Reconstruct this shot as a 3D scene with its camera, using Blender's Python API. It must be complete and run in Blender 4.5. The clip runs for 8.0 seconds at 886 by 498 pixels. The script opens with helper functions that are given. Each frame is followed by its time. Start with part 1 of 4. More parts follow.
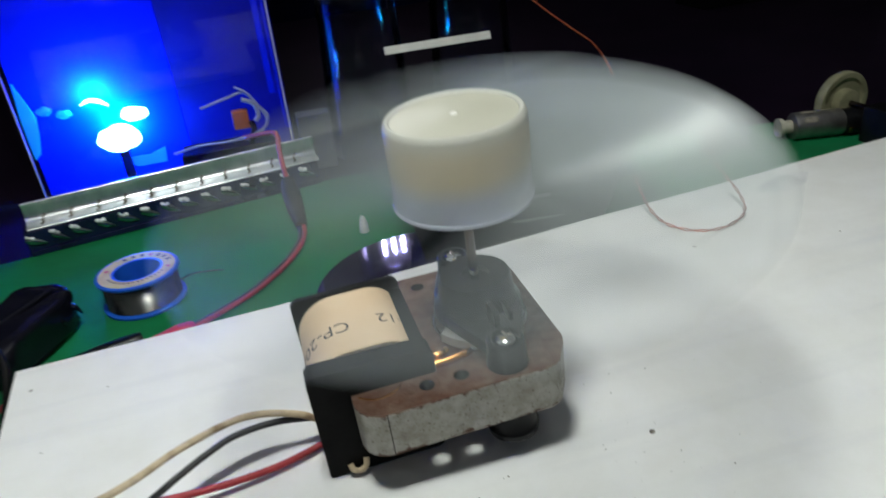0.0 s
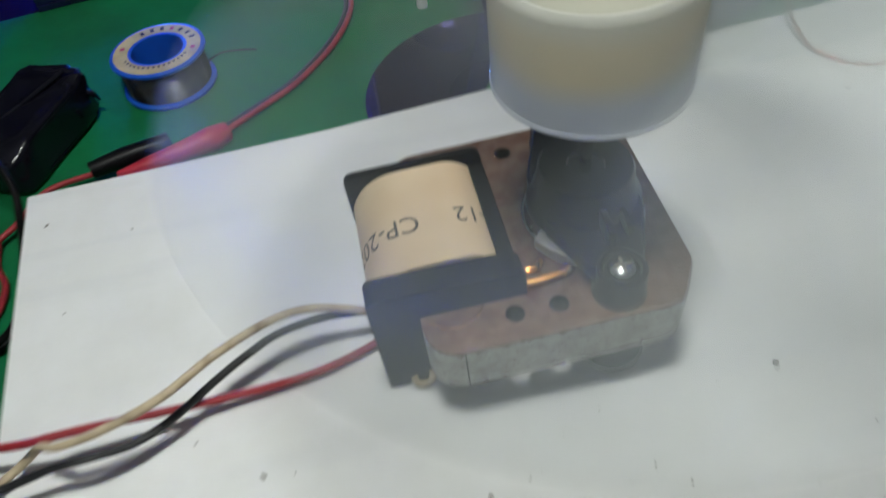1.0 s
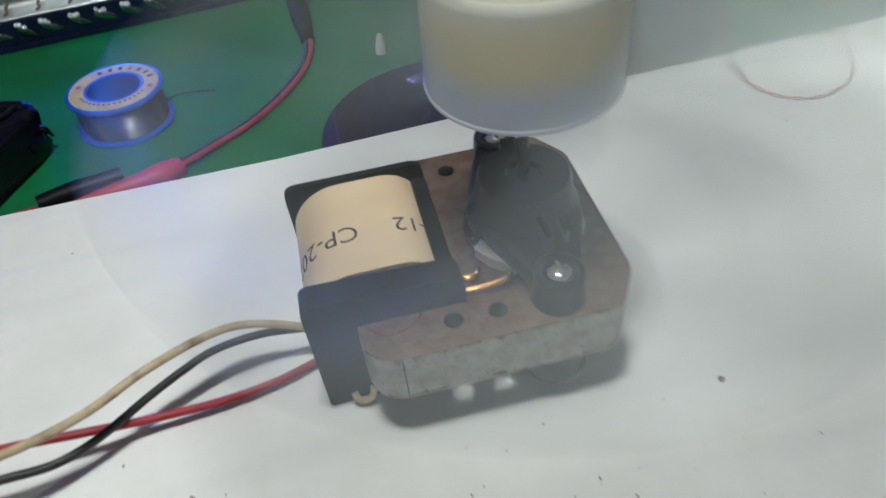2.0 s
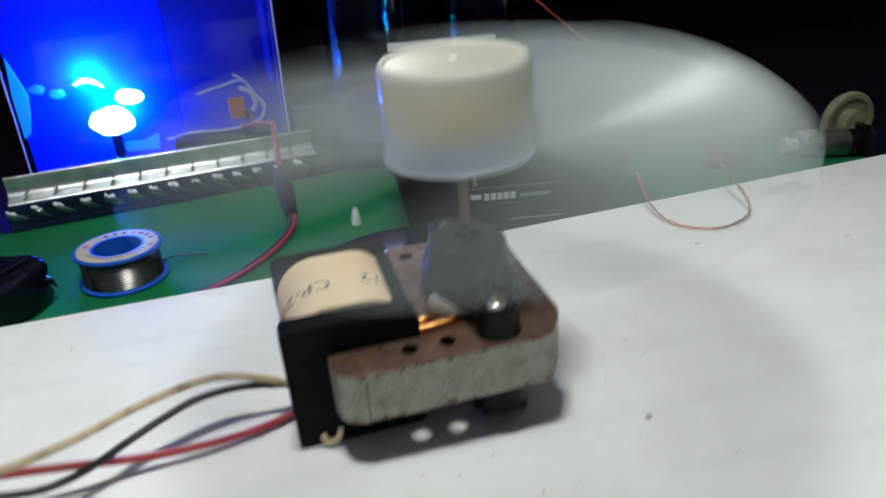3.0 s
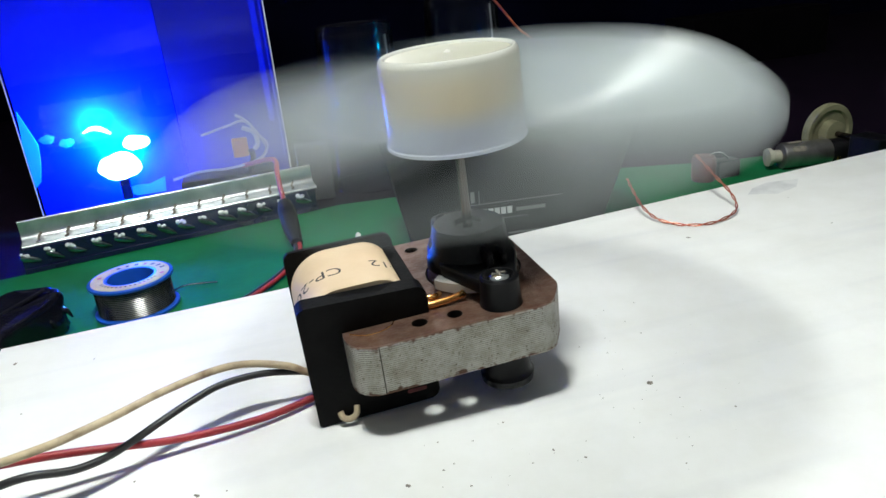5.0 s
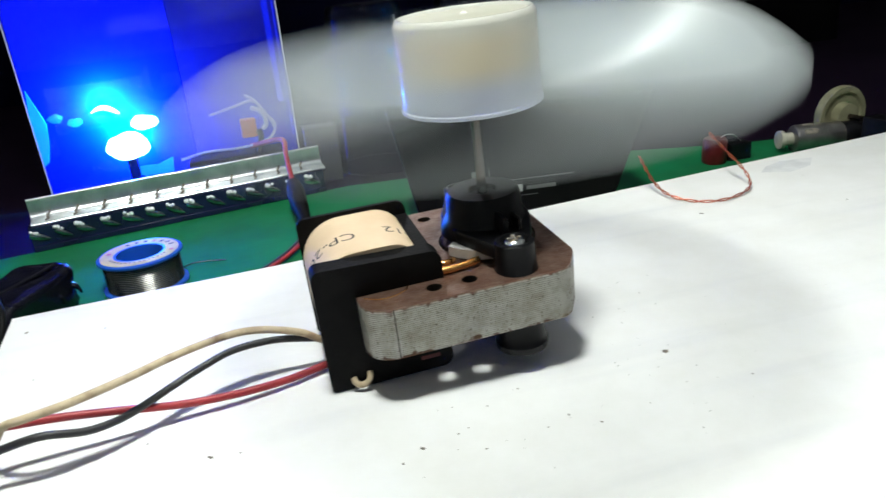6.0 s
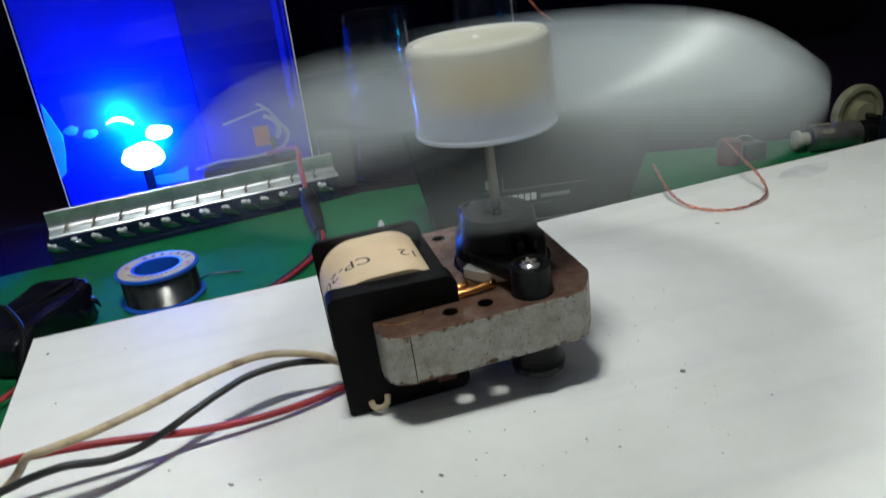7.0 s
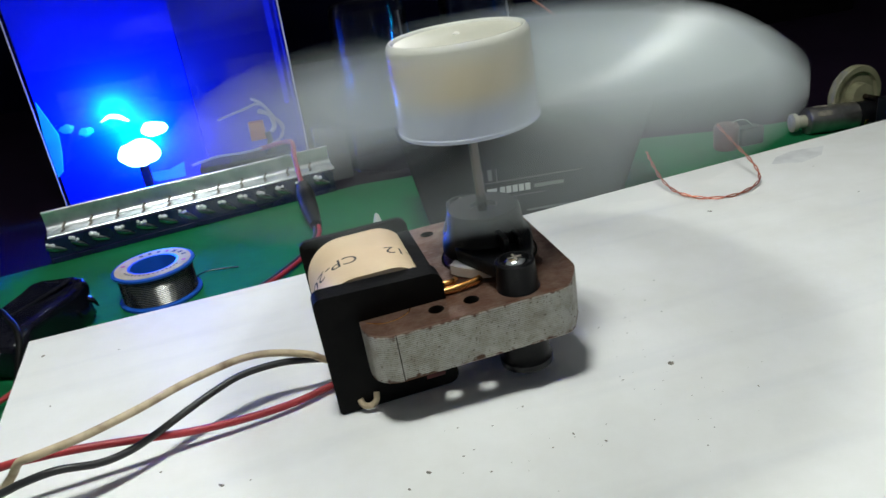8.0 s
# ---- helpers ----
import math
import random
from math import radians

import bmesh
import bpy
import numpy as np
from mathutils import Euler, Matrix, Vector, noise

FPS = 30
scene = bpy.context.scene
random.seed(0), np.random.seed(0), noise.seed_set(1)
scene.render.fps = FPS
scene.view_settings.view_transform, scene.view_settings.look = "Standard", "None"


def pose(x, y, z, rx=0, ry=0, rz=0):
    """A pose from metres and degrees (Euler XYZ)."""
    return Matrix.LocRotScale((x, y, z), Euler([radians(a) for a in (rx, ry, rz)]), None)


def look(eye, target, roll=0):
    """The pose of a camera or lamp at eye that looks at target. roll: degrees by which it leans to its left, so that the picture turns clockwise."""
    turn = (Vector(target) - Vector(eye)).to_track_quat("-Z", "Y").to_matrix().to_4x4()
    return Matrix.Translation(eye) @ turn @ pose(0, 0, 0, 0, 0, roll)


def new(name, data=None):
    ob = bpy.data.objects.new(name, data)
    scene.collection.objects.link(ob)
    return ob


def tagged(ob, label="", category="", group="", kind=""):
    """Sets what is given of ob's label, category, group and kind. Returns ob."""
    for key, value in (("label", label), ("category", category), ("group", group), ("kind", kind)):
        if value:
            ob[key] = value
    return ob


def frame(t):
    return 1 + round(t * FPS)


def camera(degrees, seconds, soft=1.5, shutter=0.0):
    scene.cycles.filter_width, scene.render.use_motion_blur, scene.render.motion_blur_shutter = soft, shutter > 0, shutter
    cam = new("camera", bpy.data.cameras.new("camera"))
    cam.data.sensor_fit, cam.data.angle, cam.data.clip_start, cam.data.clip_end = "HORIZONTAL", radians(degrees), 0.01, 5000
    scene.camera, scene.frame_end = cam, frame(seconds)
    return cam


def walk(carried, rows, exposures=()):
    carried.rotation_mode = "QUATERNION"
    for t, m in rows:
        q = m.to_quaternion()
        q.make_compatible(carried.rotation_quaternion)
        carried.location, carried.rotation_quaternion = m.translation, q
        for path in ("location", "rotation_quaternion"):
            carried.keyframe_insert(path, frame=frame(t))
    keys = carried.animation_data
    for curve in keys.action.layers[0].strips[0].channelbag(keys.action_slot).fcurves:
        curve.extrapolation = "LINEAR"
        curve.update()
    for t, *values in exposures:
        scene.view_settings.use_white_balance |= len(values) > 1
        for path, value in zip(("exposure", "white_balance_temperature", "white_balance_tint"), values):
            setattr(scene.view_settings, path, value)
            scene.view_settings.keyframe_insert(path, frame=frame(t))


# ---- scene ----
cam = camera(64.5, 8.0, shutter=1.0)
CM = 0.01  # the rows are in centimetres
PATH = [
    (0, (-2.624, -14.529, 14.448), (-2.214, -12.805, 13.521), -6.2),
    (0.3, (-2.652, -14.777, 15.284), (-2.284, -13.068, 14.312), -6.3),
    (0.5, (-2.75, -13.4, 15.77), (-2.45, -11.827, 14.572), -6.7),
    (0.7, (-2.49, -10.705, 16.173), (-2.334, -9.345, 14.716), -8.7),
    (0.9, (-2.428, -8.851, 15.321), (-2.275, -7.565, 13.797), -7.3),
    (1, (-2.314, -8.293, 14.977), (-2.165, -6.997, 13.461), -6.7),
    (1.2, (-2.259, -7.862, 14.496), (-2.066, -6.522, 13.024), -4.7),
    (1.5, (-1.931, -7.92, 13.943), (-1.728, -6.565, 12.486), -5.3),
    (1.7, (-1.834, -8.173, 14.026), (-1.606, -6.801, 12.589), -4.5),
    (2.8, (-2.0, -13.469, 13.834), (-1.611, -11.799, 12.804), -3.8),
    (3, (-2.6, -14.258, 12.27), (-2.161, -12.504, 11.414), -2.9),
    (3.2, (-2.862, -14.852, 11.182), (-2.462, -13.075, 10.357), -4.7),
    (3.5, (-2.972, -15.213, 10.33), (-2.515, -13.406, 9.605), -4.4),
    (3.8, (-3.19, -15.543, 10.364), (-2.712, -13.723, 9.686), -4.0),
    (4, (-3.129, -15.521, 10.245), (-2.652, -13.702, 9.564), -4.0),
    (4.2, (-3.051, -15.78, 10.581), (-2.592, -13.961, 9.887), -5.5),
    (5.3, (-3.434, -16.161, 11.058), (-2.967, -14.356, 10.334), -5.5),
    (5.5, (-3.517, -16.406, 10.932), (-3.047, -14.6, 10.211), -5.5),
    (6, (-3.635, -15.995, 10.357), (-3.188, -14.193, 9.615), -5.4),
    (6.2, (-3.814, -15.983, 10.783), (-3.393, -14.174, 10.042), -6.3),
    (6.5, (-3.541, -15.801, 11.357), (-3.135, -13.981, 10.634), -7.1),
    (6.7, (-3.529, -15.971, 11.614), (-3.136, -14.146, 10.896), -7.4),
    (7, (-3.546, -15.747, 11.074), (-3.138, -13.939, 10.322), -6.6),
    (7.5, (-3.33, -15.708, 11.008), (-2.923, -13.909, 10.236), -6.8),
    (7.8, (-3.061, -15.771, 11.264), (-2.66, -13.974, 10.481), -7.5),
    (8, (-2.997, -15.808, 11.289), (-2.61, -14.01, 10.504), -8.0),
]

# ---- exposure, world and lights ----
EXPOSURES = [(0.0, 0.15), (0.5, -0.14), (0.7, -0.13), (1.7, -0.08), (2.8, 0.2), (3.2, 0.33), (3.5, 0.75), (4.2, 0.86), (5.5, 0.7), (6.0, 0.9), (6.3, 0.5), (6.5, 0.15), (7.0, 0.16), (7.5, 0.18), (8.0, 0.38)]
walk(cam, [(t, look(Vector(eye) * CM, Vector(target) * CM, roll)) for t, eye, target, roll in PATH], EXPOSURES)

MAT_Z = -3.73           # the green mat; the white board's top is z = 0
world = bpy.data.worlds.new("dark_room")
scene.world = world
world.use_nodes = True
world.node_tree.nodes["Background"].inputs[0].default_value = (0.03, 0.035, 0.06, 1)
world.node_tree.nodes["Background"].inputs[1].default_value = 0.12


def area_lamp(name, place, target, sx, sy, watts, colour):
    data = bpy.data.lights.new(name, "AREA")
    data.shape, data.size, data.size_y, data.energy, data.color = "RECTANGLE", sx, sy, watts, colour
    ob = new(name, data)
    ob.matrix_world = look(Vector(place), Vector(target))
    return ob


def point_lamp(name, place, radius, watts, colour):
    data = bpy.data.lights.new(name, "POINT")
    data.shadow_soft_size, data.energy, data.color = radius, watts, colour
    ob = new(name, data)
    ob.location = place
    return ob


LED = Vector((-12.75, 38.6, 0.35)) * CM
point_lamp("blue_led_light", LED + Vector((0, -0.012, 0.012)), 0.006, 0.42, (0.0, 0.16, 1.0))
for name, x, z, watts in (("blue_led_backlight", 0.0, 0.006, 1.0), ("upper_led_backlight", -0.013, 0.028, 0.66)):
    eye = LED + Vector((x, 0.013, z))
    area_lamp(name, eye, eye + Vector((0, 1, 0)), 0.008, 0.006, watts, (0.0, 0.50, 1.0))

# three short light tubes on the far wall, seen in the disc and the glasses
for k in range(3):
    area_lamp("far_tube", (0.14 + 0.018 * k, 1.02, 0.38), (0.02, 0.2, -0.03), 0.006, 0.026, 0.10, (0.95, 0.97, 1.0))


TUBE_GLOW = 440.0        # radiance of the work lamp's tubes


# ---- materials ----
def material(name, colour, rough=0.5, metal=0.0, colour2=None, scale=60.0, detail=6.0, bump=0.0, bump_scale=400.0,
             spread=(0.4, 0.6), coat=0.0, spec=0.5, rough2=None, stain=None):
    m = bpy.data.materials.new(name)
    m.use_nodes = True
    nt = m.node_tree
    b = nt.nodes["Principled BSDF"]
    b.inputs["Base Color"].default_value = (*colour, 1)
    b.inputs["Roughness"].default_value = rough
    b.inputs["Metallic"].default_value = metal
    b.inputs["Coat Weight"].default_value = coat
    b.inputs["Specular IOR Level"].default_value = spec
    tc = nt.nodes.new("ShaderNodeTexCoord")
    if colour2:
        n = nt.nodes.new("ShaderNodeTexNoise")
        n.inputs["Scale"].default_value, n.inputs["Detail"].default_value = scale, detail
        r = nt.nodes.new("ShaderNodeValToRGB")
        r.color_ramp.elements[0].position, r.color_ramp.elements[1].position = spread
        r.color_ramp.elements[0].color, r.color_ramp.elements[1].color = (*colour, 1), (*colour2, 1)
        nt.links.new(tc.outputs["Object"], n.inputs["Vector"])
        nt.links.new(n.outputs["Fac"], r.inputs[0])
        nt.links.new(r.outputs[0], b.inputs["Base Color"])
        if rough2 is not None:
            mr = nt.nodes.new("ShaderNodeMapRange")
            mr.inputs["From Min"].default_value, mr.inputs["From Max"].default_value = spread
            mr.inputs["To Min"].default_value, mr.inputs["To Max"].default_value = rough, rough2
            nt.links.new(n.outputs["Fac"], mr.inputs["Value"])
            nt.links.new(mr.outputs[0], b.inputs["Roughness"])
    if stain and colour2:
        n3 = nt.nodes.new("ShaderNodeTexNoise")
        n3.inputs["Scale"].default_value, n3.inputs["Detail"].default_value, n3.inputs["Roughness"].default_value = stain[0], 8, 0.65
        r3 = nt.nodes.new("ShaderNodeValToRGB")
        r3.color_ramp.elements[0].position, r3.color_ramp.elements[1].position = 0.36, 0.62
        r3.color_ramp.elements[0].color, r3.color_ramp.elements[1].color = (*stain[1], 1), (1, 1, 1, 1)
        mx = nt.nodes.new("ShaderNodeMix")
        mx.data_type, mx.blend_type = "RGBA", "MULTIPLY"
        mx.inputs[0].default_value = 1.0
        nt.links.new(tc.outputs["Object"], n3.inputs["Vector"])
        nt.links.new(n3.outputs["Fac"], r3.inputs[0])
        nt.links.new(r.outputs[0], mx.inputs[6])
        nt.links.new(r3.outputs[0], mx.inputs[7])
        nt.links.new(mx.outputs[2], b.inputs["Base Color"])
    if bump:
        n2 = nt.nodes.new("ShaderNodeTexNoise")
        n2.inputs["Scale"].default_value, n2.inputs["Detail"].default_value = bump_scale, 4
        bp = nt.nodes.new("ShaderNodeBump")
        bp.inputs["Strength"].default_value, bp.inputs["Distance"].default_value = bump, 0.0006
        nt.links.new(tc.outputs["Object"], n2.inputs["Vector"])
        nt.links.new(n2.outputs["Fac"], bp.inputs["Height"])
        nt.links.new(bp.outputs[0], b.inputs["Normal"])
    return m


def see_through(name, colour, clear, rough=0.3, translucent=0.0):
    """Milky plastic: a glossy principled skin, partly translucent, partly clear."""
    m = material(name, colour, rough)
    nt = m.node_tree
    b, out = nt.nodes["Principled BSDF"], nt.nodes["Material Output"]
    top = b.outputs[0]
    if translucent:
        tr = nt.nodes.new("ShaderNodeBsdfTranslucent")
        tr.inputs[0].default_value = (*colour, 1)
        mx = nt.nodes.new("ShaderNodeMixShader")
        mx.inputs[0].default_value = translucent
        nt.links.new(top, mx.inputs[1])
        nt.links.new(tr.outputs[0], mx.inputs[2])
        top = mx.outputs[0]
    t = nt.nodes.new("ShaderNodeBsdfTransparent")
    mx = nt.nodes.new("ShaderNodeMixShader")
    mx.inputs[0].default_value = clear
    nt.links.new(top, mx.inputs[1])
    nt.links.new(t.outputs[0], mx.inputs[2])
    nt.links.new(mx.outputs[0], out.inputs[0])
    return m


def glow(name, colour, strength):
    m = bpy.data.materials.new(name)
    m.use_nodes = True
    b = m.node_tree.nodes["Principled BSDF"]
    b.inputs["Base Color"].default_value = (*colour, 1)
    b.inputs["Emission Color"].default_value = (*colour, 1)
    b.inputs["Emission Strength"].default_value = strength
    return m


PAPER = material("white_board_sheet", (0.85, 0.845, 0.84), 0.38, colour2=(0.80, 0.80, 0.795), scale=9, bump=0.06, bump_scale=90, spread=(0.35, 0.7), stain=(28, (0.93, 0.925, 0.91)))
_n = PAPER.node_tree
_b = _n.nodes["Principled BSDF"]
_old = _b.inputs["Base Color"].links[0].from_socket
_tc, _mp, _nz, _mr, _mx = (_n.nodes.new(k) for k in ("ShaderNodeTexCoord", "ShaderNodeMapping", "ShaderNodeTexNoise", "ShaderNodeMapRange", "ShaderNodeMix"))
_mp.inputs["Scale"].default_value, _mp.inputs["Rotation"].default_value = (5.0, 62.0, 1.0), (0, 0, radians(-5))
_nz.inputs["Scale"].default_value, _nz.inputs["Detail"].default_value = 1.0, 4
_mr.inputs["From Min"].default_value, _mr.inputs["From Max"].default_value = 0.52, 0.74
_mx.data_type, _mx.blend_type = "RGBA", "MULTIPLY"
_mx.inputs[7].default_value = (0.90, 0.905, 0.925, 1)
_n.links.new(_tc.outputs["Object"], _mp.inputs["Vector"])
_n.links.new(_mp.outputs[0], _nz.inputs["Vector"])
_n.links.new(_nz.outputs["Fac"], _mr.inputs["Value"])
_n.links.new(_mr.outputs[0], _mx.inputs[0])
_n.links.new(_old, _mx.inputs[6])
_n.links.new(_mx.outputs[2], _b.inputs["Base Color"])
SMEAR = material("grey_stain", (0.60, 0.60, 0.61), 0.5, colour2=(0.74, 0.74, 0.745), scale=90)
SMUDGE = material("grey_speck", (0.10, 0.09, 0.08), 0.8, colour2=(0.25, 0.22, 0.18), scale=300)
GREEN = material("green_mat", (0.003, 0.160, 0.054), 0.75, colour2=(0.005, 0.135, 0.047), scale=20, bump=0.15, bump_scale=300, stain=(35, (0.8, 0.85, 0.8)), spec=0.2)
# the far wall lies in shade, which is put into its near-black colour
SHADED_WALL = material("shaded_wall", (0.0010, 0.0014, 0.009), 0.9, colour2=(0.0016, 0.002, 0.013), scale=5, spec=0.05)
# pale so that the unseen walls and ceiling fill shadows with bounced light
BOUNCE_WALL = material("pale_bounce_wall", (0.86, 0.86, 0.85), 0.8, colour2=(0.80, 0.80, 0.79), scale=4)
DARK_TABLE = material("dark_table", (0.005, 0.002, 0.008), 0.7, colour2=(0.008, 0.0035, 0.011), scale=12, spec=0.06)
RUST = material("rusty_core_sheet", (0.27, 0.185, 0.145), 0.32, 0.7, colour2=(0.19, 0.095, 0.065), scale=260, detail=10, bump=0.4, bump_scale=1100, spread=(0.30, 0.66), rough2=0.42, stain=(150, (0.7, 0.64, 0.6)))
STEEL = material("core_edge_steel", (0.50, 0.495, 0.46), 0.42, 0.6, colour2=(0.16, 0.12, 0.09), scale=1500, detail=6, bump=0.35, bump_scale=1700, spread=(0.62, 0.70), rough2=0.85, stain=(260, (0.70, 0.66, 0.60)))
# near-black for the core's joint line and for painted shade in its holes
JOINT_AND_SHADE = material("dark_joint_and_hole_shade", (0.012, 0.010, 0.009), 0.7, colour2=(0.02, 0.014, 0.01), scale=300, spec=0.1)
# rust creeps in from the upper and lower edge of the stack of sheets
_n = STEEL.node_tree
_b = _n.nodes["Principled BSDF"]
_old = _b.inputs["Base Color"].links[0].from_socket
_tc, _sx, _nz = (_n.nodes.new(k) for k in ("ShaderNodeTexCoord", "ShaderNodeSeparateXYZ", "ShaderNodeTexNoise"))
_nz.inputs["Scale"].default_value, _nz.inputs["Detail"].default_value = 420, 5
_ms = []
for _op, _v in (("SUBTRACT", 1.97 * CM), ("ABSOLUTE", 0), ("MULTIPLY", 2 / (1.44 * CM)), ("ADD", 0)):
    _q = _n.nodes.new("ShaderNodeMath")
    _q.operation = _op
    _q.inputs[1].default_value = _v
    if _ms:
        _n.links.new(_ms[-1].outputs[0], _q.inputs[0])
    _ms.append(_q)
_n.links.new(_tc.outputs["Object"], _sx.inputs[0])
_n.links.new(_tc.outputs["Object"], _nz.inputs["Vector"])
_n.links.new(_sx.outputs["Z"], _ms[0].inputs[0])
_n.links.new(_nz.outputs["Fac"], _ms[3].inputs[1])
_mr = _n.nodes.new("ShaderNodeMapRange")
_mr.inputs["From Min"].default_value, _mr.inputs["From Max"].default_value = 1.39, 1.52
_n.links.new(_ms[3].outputs[0], _mr.inputs["Value"])
_mx = _n.nodes.new("ShaderNodeMix")
_mx.data_type = "RGBA"
_mx.inputs[7].default_value = (0.11, 0.055, 0.035, 1)
_n.links.new(_mr.outputs[0], _mx.inputs[0])
_n.links.new(_old, _mx.inputs[6])
_n.links.new(_mx.outputs[2], _b.inputs["Base Color"])
BLACK = material("black_plastic", (0.0025, 0.0025, 0.0035), 0.36, colour2=(0.005, 0.005, 0.006), scale=150, bump=0.10, bump_scale=700, spec=0.2)
BOBBIN = material("black_bobbin", (0.0035, 0.0035, 0.004), 0.55, colour2=(0.006, 0.0058, 0.006), scale=120, bump=0.15, bump_scale=900, spec=0.08)
TAPE = material("beige_paper_tape", (0.71, 0.55, 0.38), 0.6, colour2=(0.64, 0.47, 0.31), scale=45, bump=0.1, bump_scale=500)
INK = material("dark_ink", (0.03, 0.025, 0.03), 0.7)
COPPER = material("bright_copper", (0.80, 0.42, 0.14), 0.22, 1.0, colour2=(0.65, 0.30, 0.09), scale=200)
CHROME = material("chrome_screw", (0.80, 0.80, 0.80), 0.20, 1.0, colour2=(0.6, 0.6, 0.6), scale=300)
SHAFT = material("brown_steel_shaft", (0.09, 0.08, 0.072), 0.2, 1.0, colour2=(0.09, 0.07, 0.06), scale=150)
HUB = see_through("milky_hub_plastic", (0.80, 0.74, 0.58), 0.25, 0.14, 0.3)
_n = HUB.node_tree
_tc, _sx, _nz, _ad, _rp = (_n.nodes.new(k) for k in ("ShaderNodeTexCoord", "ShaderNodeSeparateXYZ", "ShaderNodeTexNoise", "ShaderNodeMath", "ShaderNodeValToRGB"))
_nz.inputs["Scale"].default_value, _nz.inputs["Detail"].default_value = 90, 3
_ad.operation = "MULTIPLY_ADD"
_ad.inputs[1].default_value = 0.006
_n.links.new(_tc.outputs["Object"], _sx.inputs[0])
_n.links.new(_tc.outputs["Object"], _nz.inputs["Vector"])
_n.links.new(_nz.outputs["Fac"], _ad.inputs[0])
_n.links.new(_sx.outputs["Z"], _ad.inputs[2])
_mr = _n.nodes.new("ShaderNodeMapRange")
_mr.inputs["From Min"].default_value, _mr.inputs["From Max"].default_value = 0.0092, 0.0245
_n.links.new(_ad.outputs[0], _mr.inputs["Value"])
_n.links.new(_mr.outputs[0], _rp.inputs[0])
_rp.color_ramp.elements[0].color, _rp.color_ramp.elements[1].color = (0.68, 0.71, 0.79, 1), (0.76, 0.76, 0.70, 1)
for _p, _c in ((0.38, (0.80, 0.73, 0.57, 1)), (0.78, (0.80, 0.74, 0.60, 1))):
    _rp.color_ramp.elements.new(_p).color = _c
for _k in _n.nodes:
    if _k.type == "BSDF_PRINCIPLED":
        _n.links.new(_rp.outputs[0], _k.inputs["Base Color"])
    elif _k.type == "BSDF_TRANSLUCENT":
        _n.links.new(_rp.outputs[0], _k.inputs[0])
SKIRT = see_through("milky_skirt", (0.62, 0.70, 0.88), 0.25, 0.4, 0.4)
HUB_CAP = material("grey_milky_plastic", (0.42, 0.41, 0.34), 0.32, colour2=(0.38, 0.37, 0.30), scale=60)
HUB_CORE = material("beige_hub_insert", (0.86, 0.64, 0.30), 0.5, colour2=(0.78, 0.56, 0.24), scale=110)
BLADE = see_through("clear_white_blade", (0.62, 0.67, 0.68), 0.62, 0.28, 0.42)
_b = BLADE.node_tree.nodes["Principled BSDF"]
_b.inputs["Specular IOR Level"].default_value = 0.8
_b.inputs["Coat Weight"].default_value, _b.inputs["Coat Roughness"].default_value, _b.inputs["Coat IOR"].default_value = 0.8, 0.34, 1.6
CREAM = material("cream_insulation", (0.52, 0.42, 0.28), 0.6, colour2=(0.26, 0.18, 0.11), scale=170, spread=(0.46, 0.72), bump=0.2, bump_scale=500)
BLACK_WIRE = material("black_insulation", (0.012, 0.012, 0.014), 0.5, colour2=(0.02, 0.02, 0.022), scale=120)
RED_WIRE = material("red_insulation", (0.36, 0.022, 0.030), 0.52, colour2=(0.27, 0.016, 0.022), scale=90, bump=0.15, bump_scale=500)
DARK_RED = material("dark_red_tape", (0.10, 0.005, 0.007), 0.45, colour2=(0.07, 0.004, 0.005), scale=120)
# white for the small highlights along the strip's base, painted as solid blobs
GLINT = material("white_painted_glint", (0.90, 0.90, 0.92), 0.22, 0.15, colour2=(0.8, 0.8, 0.84), scale=200)
GREY_WIRE = material("grey_white_insulation", (0.34, 0.33, 0.34), 0.5)
DULL = material("dull_grey_card", (0.05, 0.05, 0.058), 0.7, colour2=(0.035, 0.035, 0.042), scale=40)
PINK = material("red_rubber_boot", (0.50, 0.03, 0.06), 0.5, colour2=(0.42, 0.025, 0.05), scale=90)
ENAMEL = material("enamelled_copper_wire", (0.44, 0.11, 0.05), 0.35, 0.4, colour2=(0.24, 0.04, 0.025), scale=300)
BLUE = material("blue_spool_plastic", (0.01, 0.10, 0.55), 0.35, colour2=(0.012, 0.085, 0.48), scale=60)
SOLDER = material("solder_wire", (0.27, 0.27, 0.255), 0.26, 0.95, colour2=(0.19, 0.19, 0.18), scale=200)
LABEL = material("cream_label", (0.56, 0.45, 0.16), 0.65, colour2=(0.44, 0.34, 0.11), scale=100)
ALU = material("aluminium_strip", (0.74, 0.76, 0.77), 0.30, 0.88, colour2=(0.54, 0.58, 0.60), scale=80, bump=0.1)
DARK_GLOSS = material("dark_glossy_plastic", (0.008, 0.011, 0.05), 0.12, spec=0.6, colour2=(0.006, 0.008, 0.035), scale=60)
TAPE_BLACK = material("shiny_black_tape", (0.004, 0.004, 0.008), 0.22, colour2=(0.008, 0.008, 0.014), scale=90, bump=0.7, bump_scale=160, spec=0.35)
BOX_BLACK = material("black_carton", (0.003, 0.003, 0.004), 0.6, colour2=(0.006, 0.006, 0.006), scale=30, spec=0.12)
FAR_DARK = material("far_dark_card", (0.002, 0.002, 0.0025), 0.8, colour2=(0.0035, 0.003, 0.004), scale=20, spec=0.03)
WHITE_INK = material("white_print", (0.56, 0.57, 0.55), 0.5, colour2=(0.46, 0.47, 0.45), scale=200)
GREY_INK = material("grey_print", (0.13, 0.135, 0.13), 0.5)
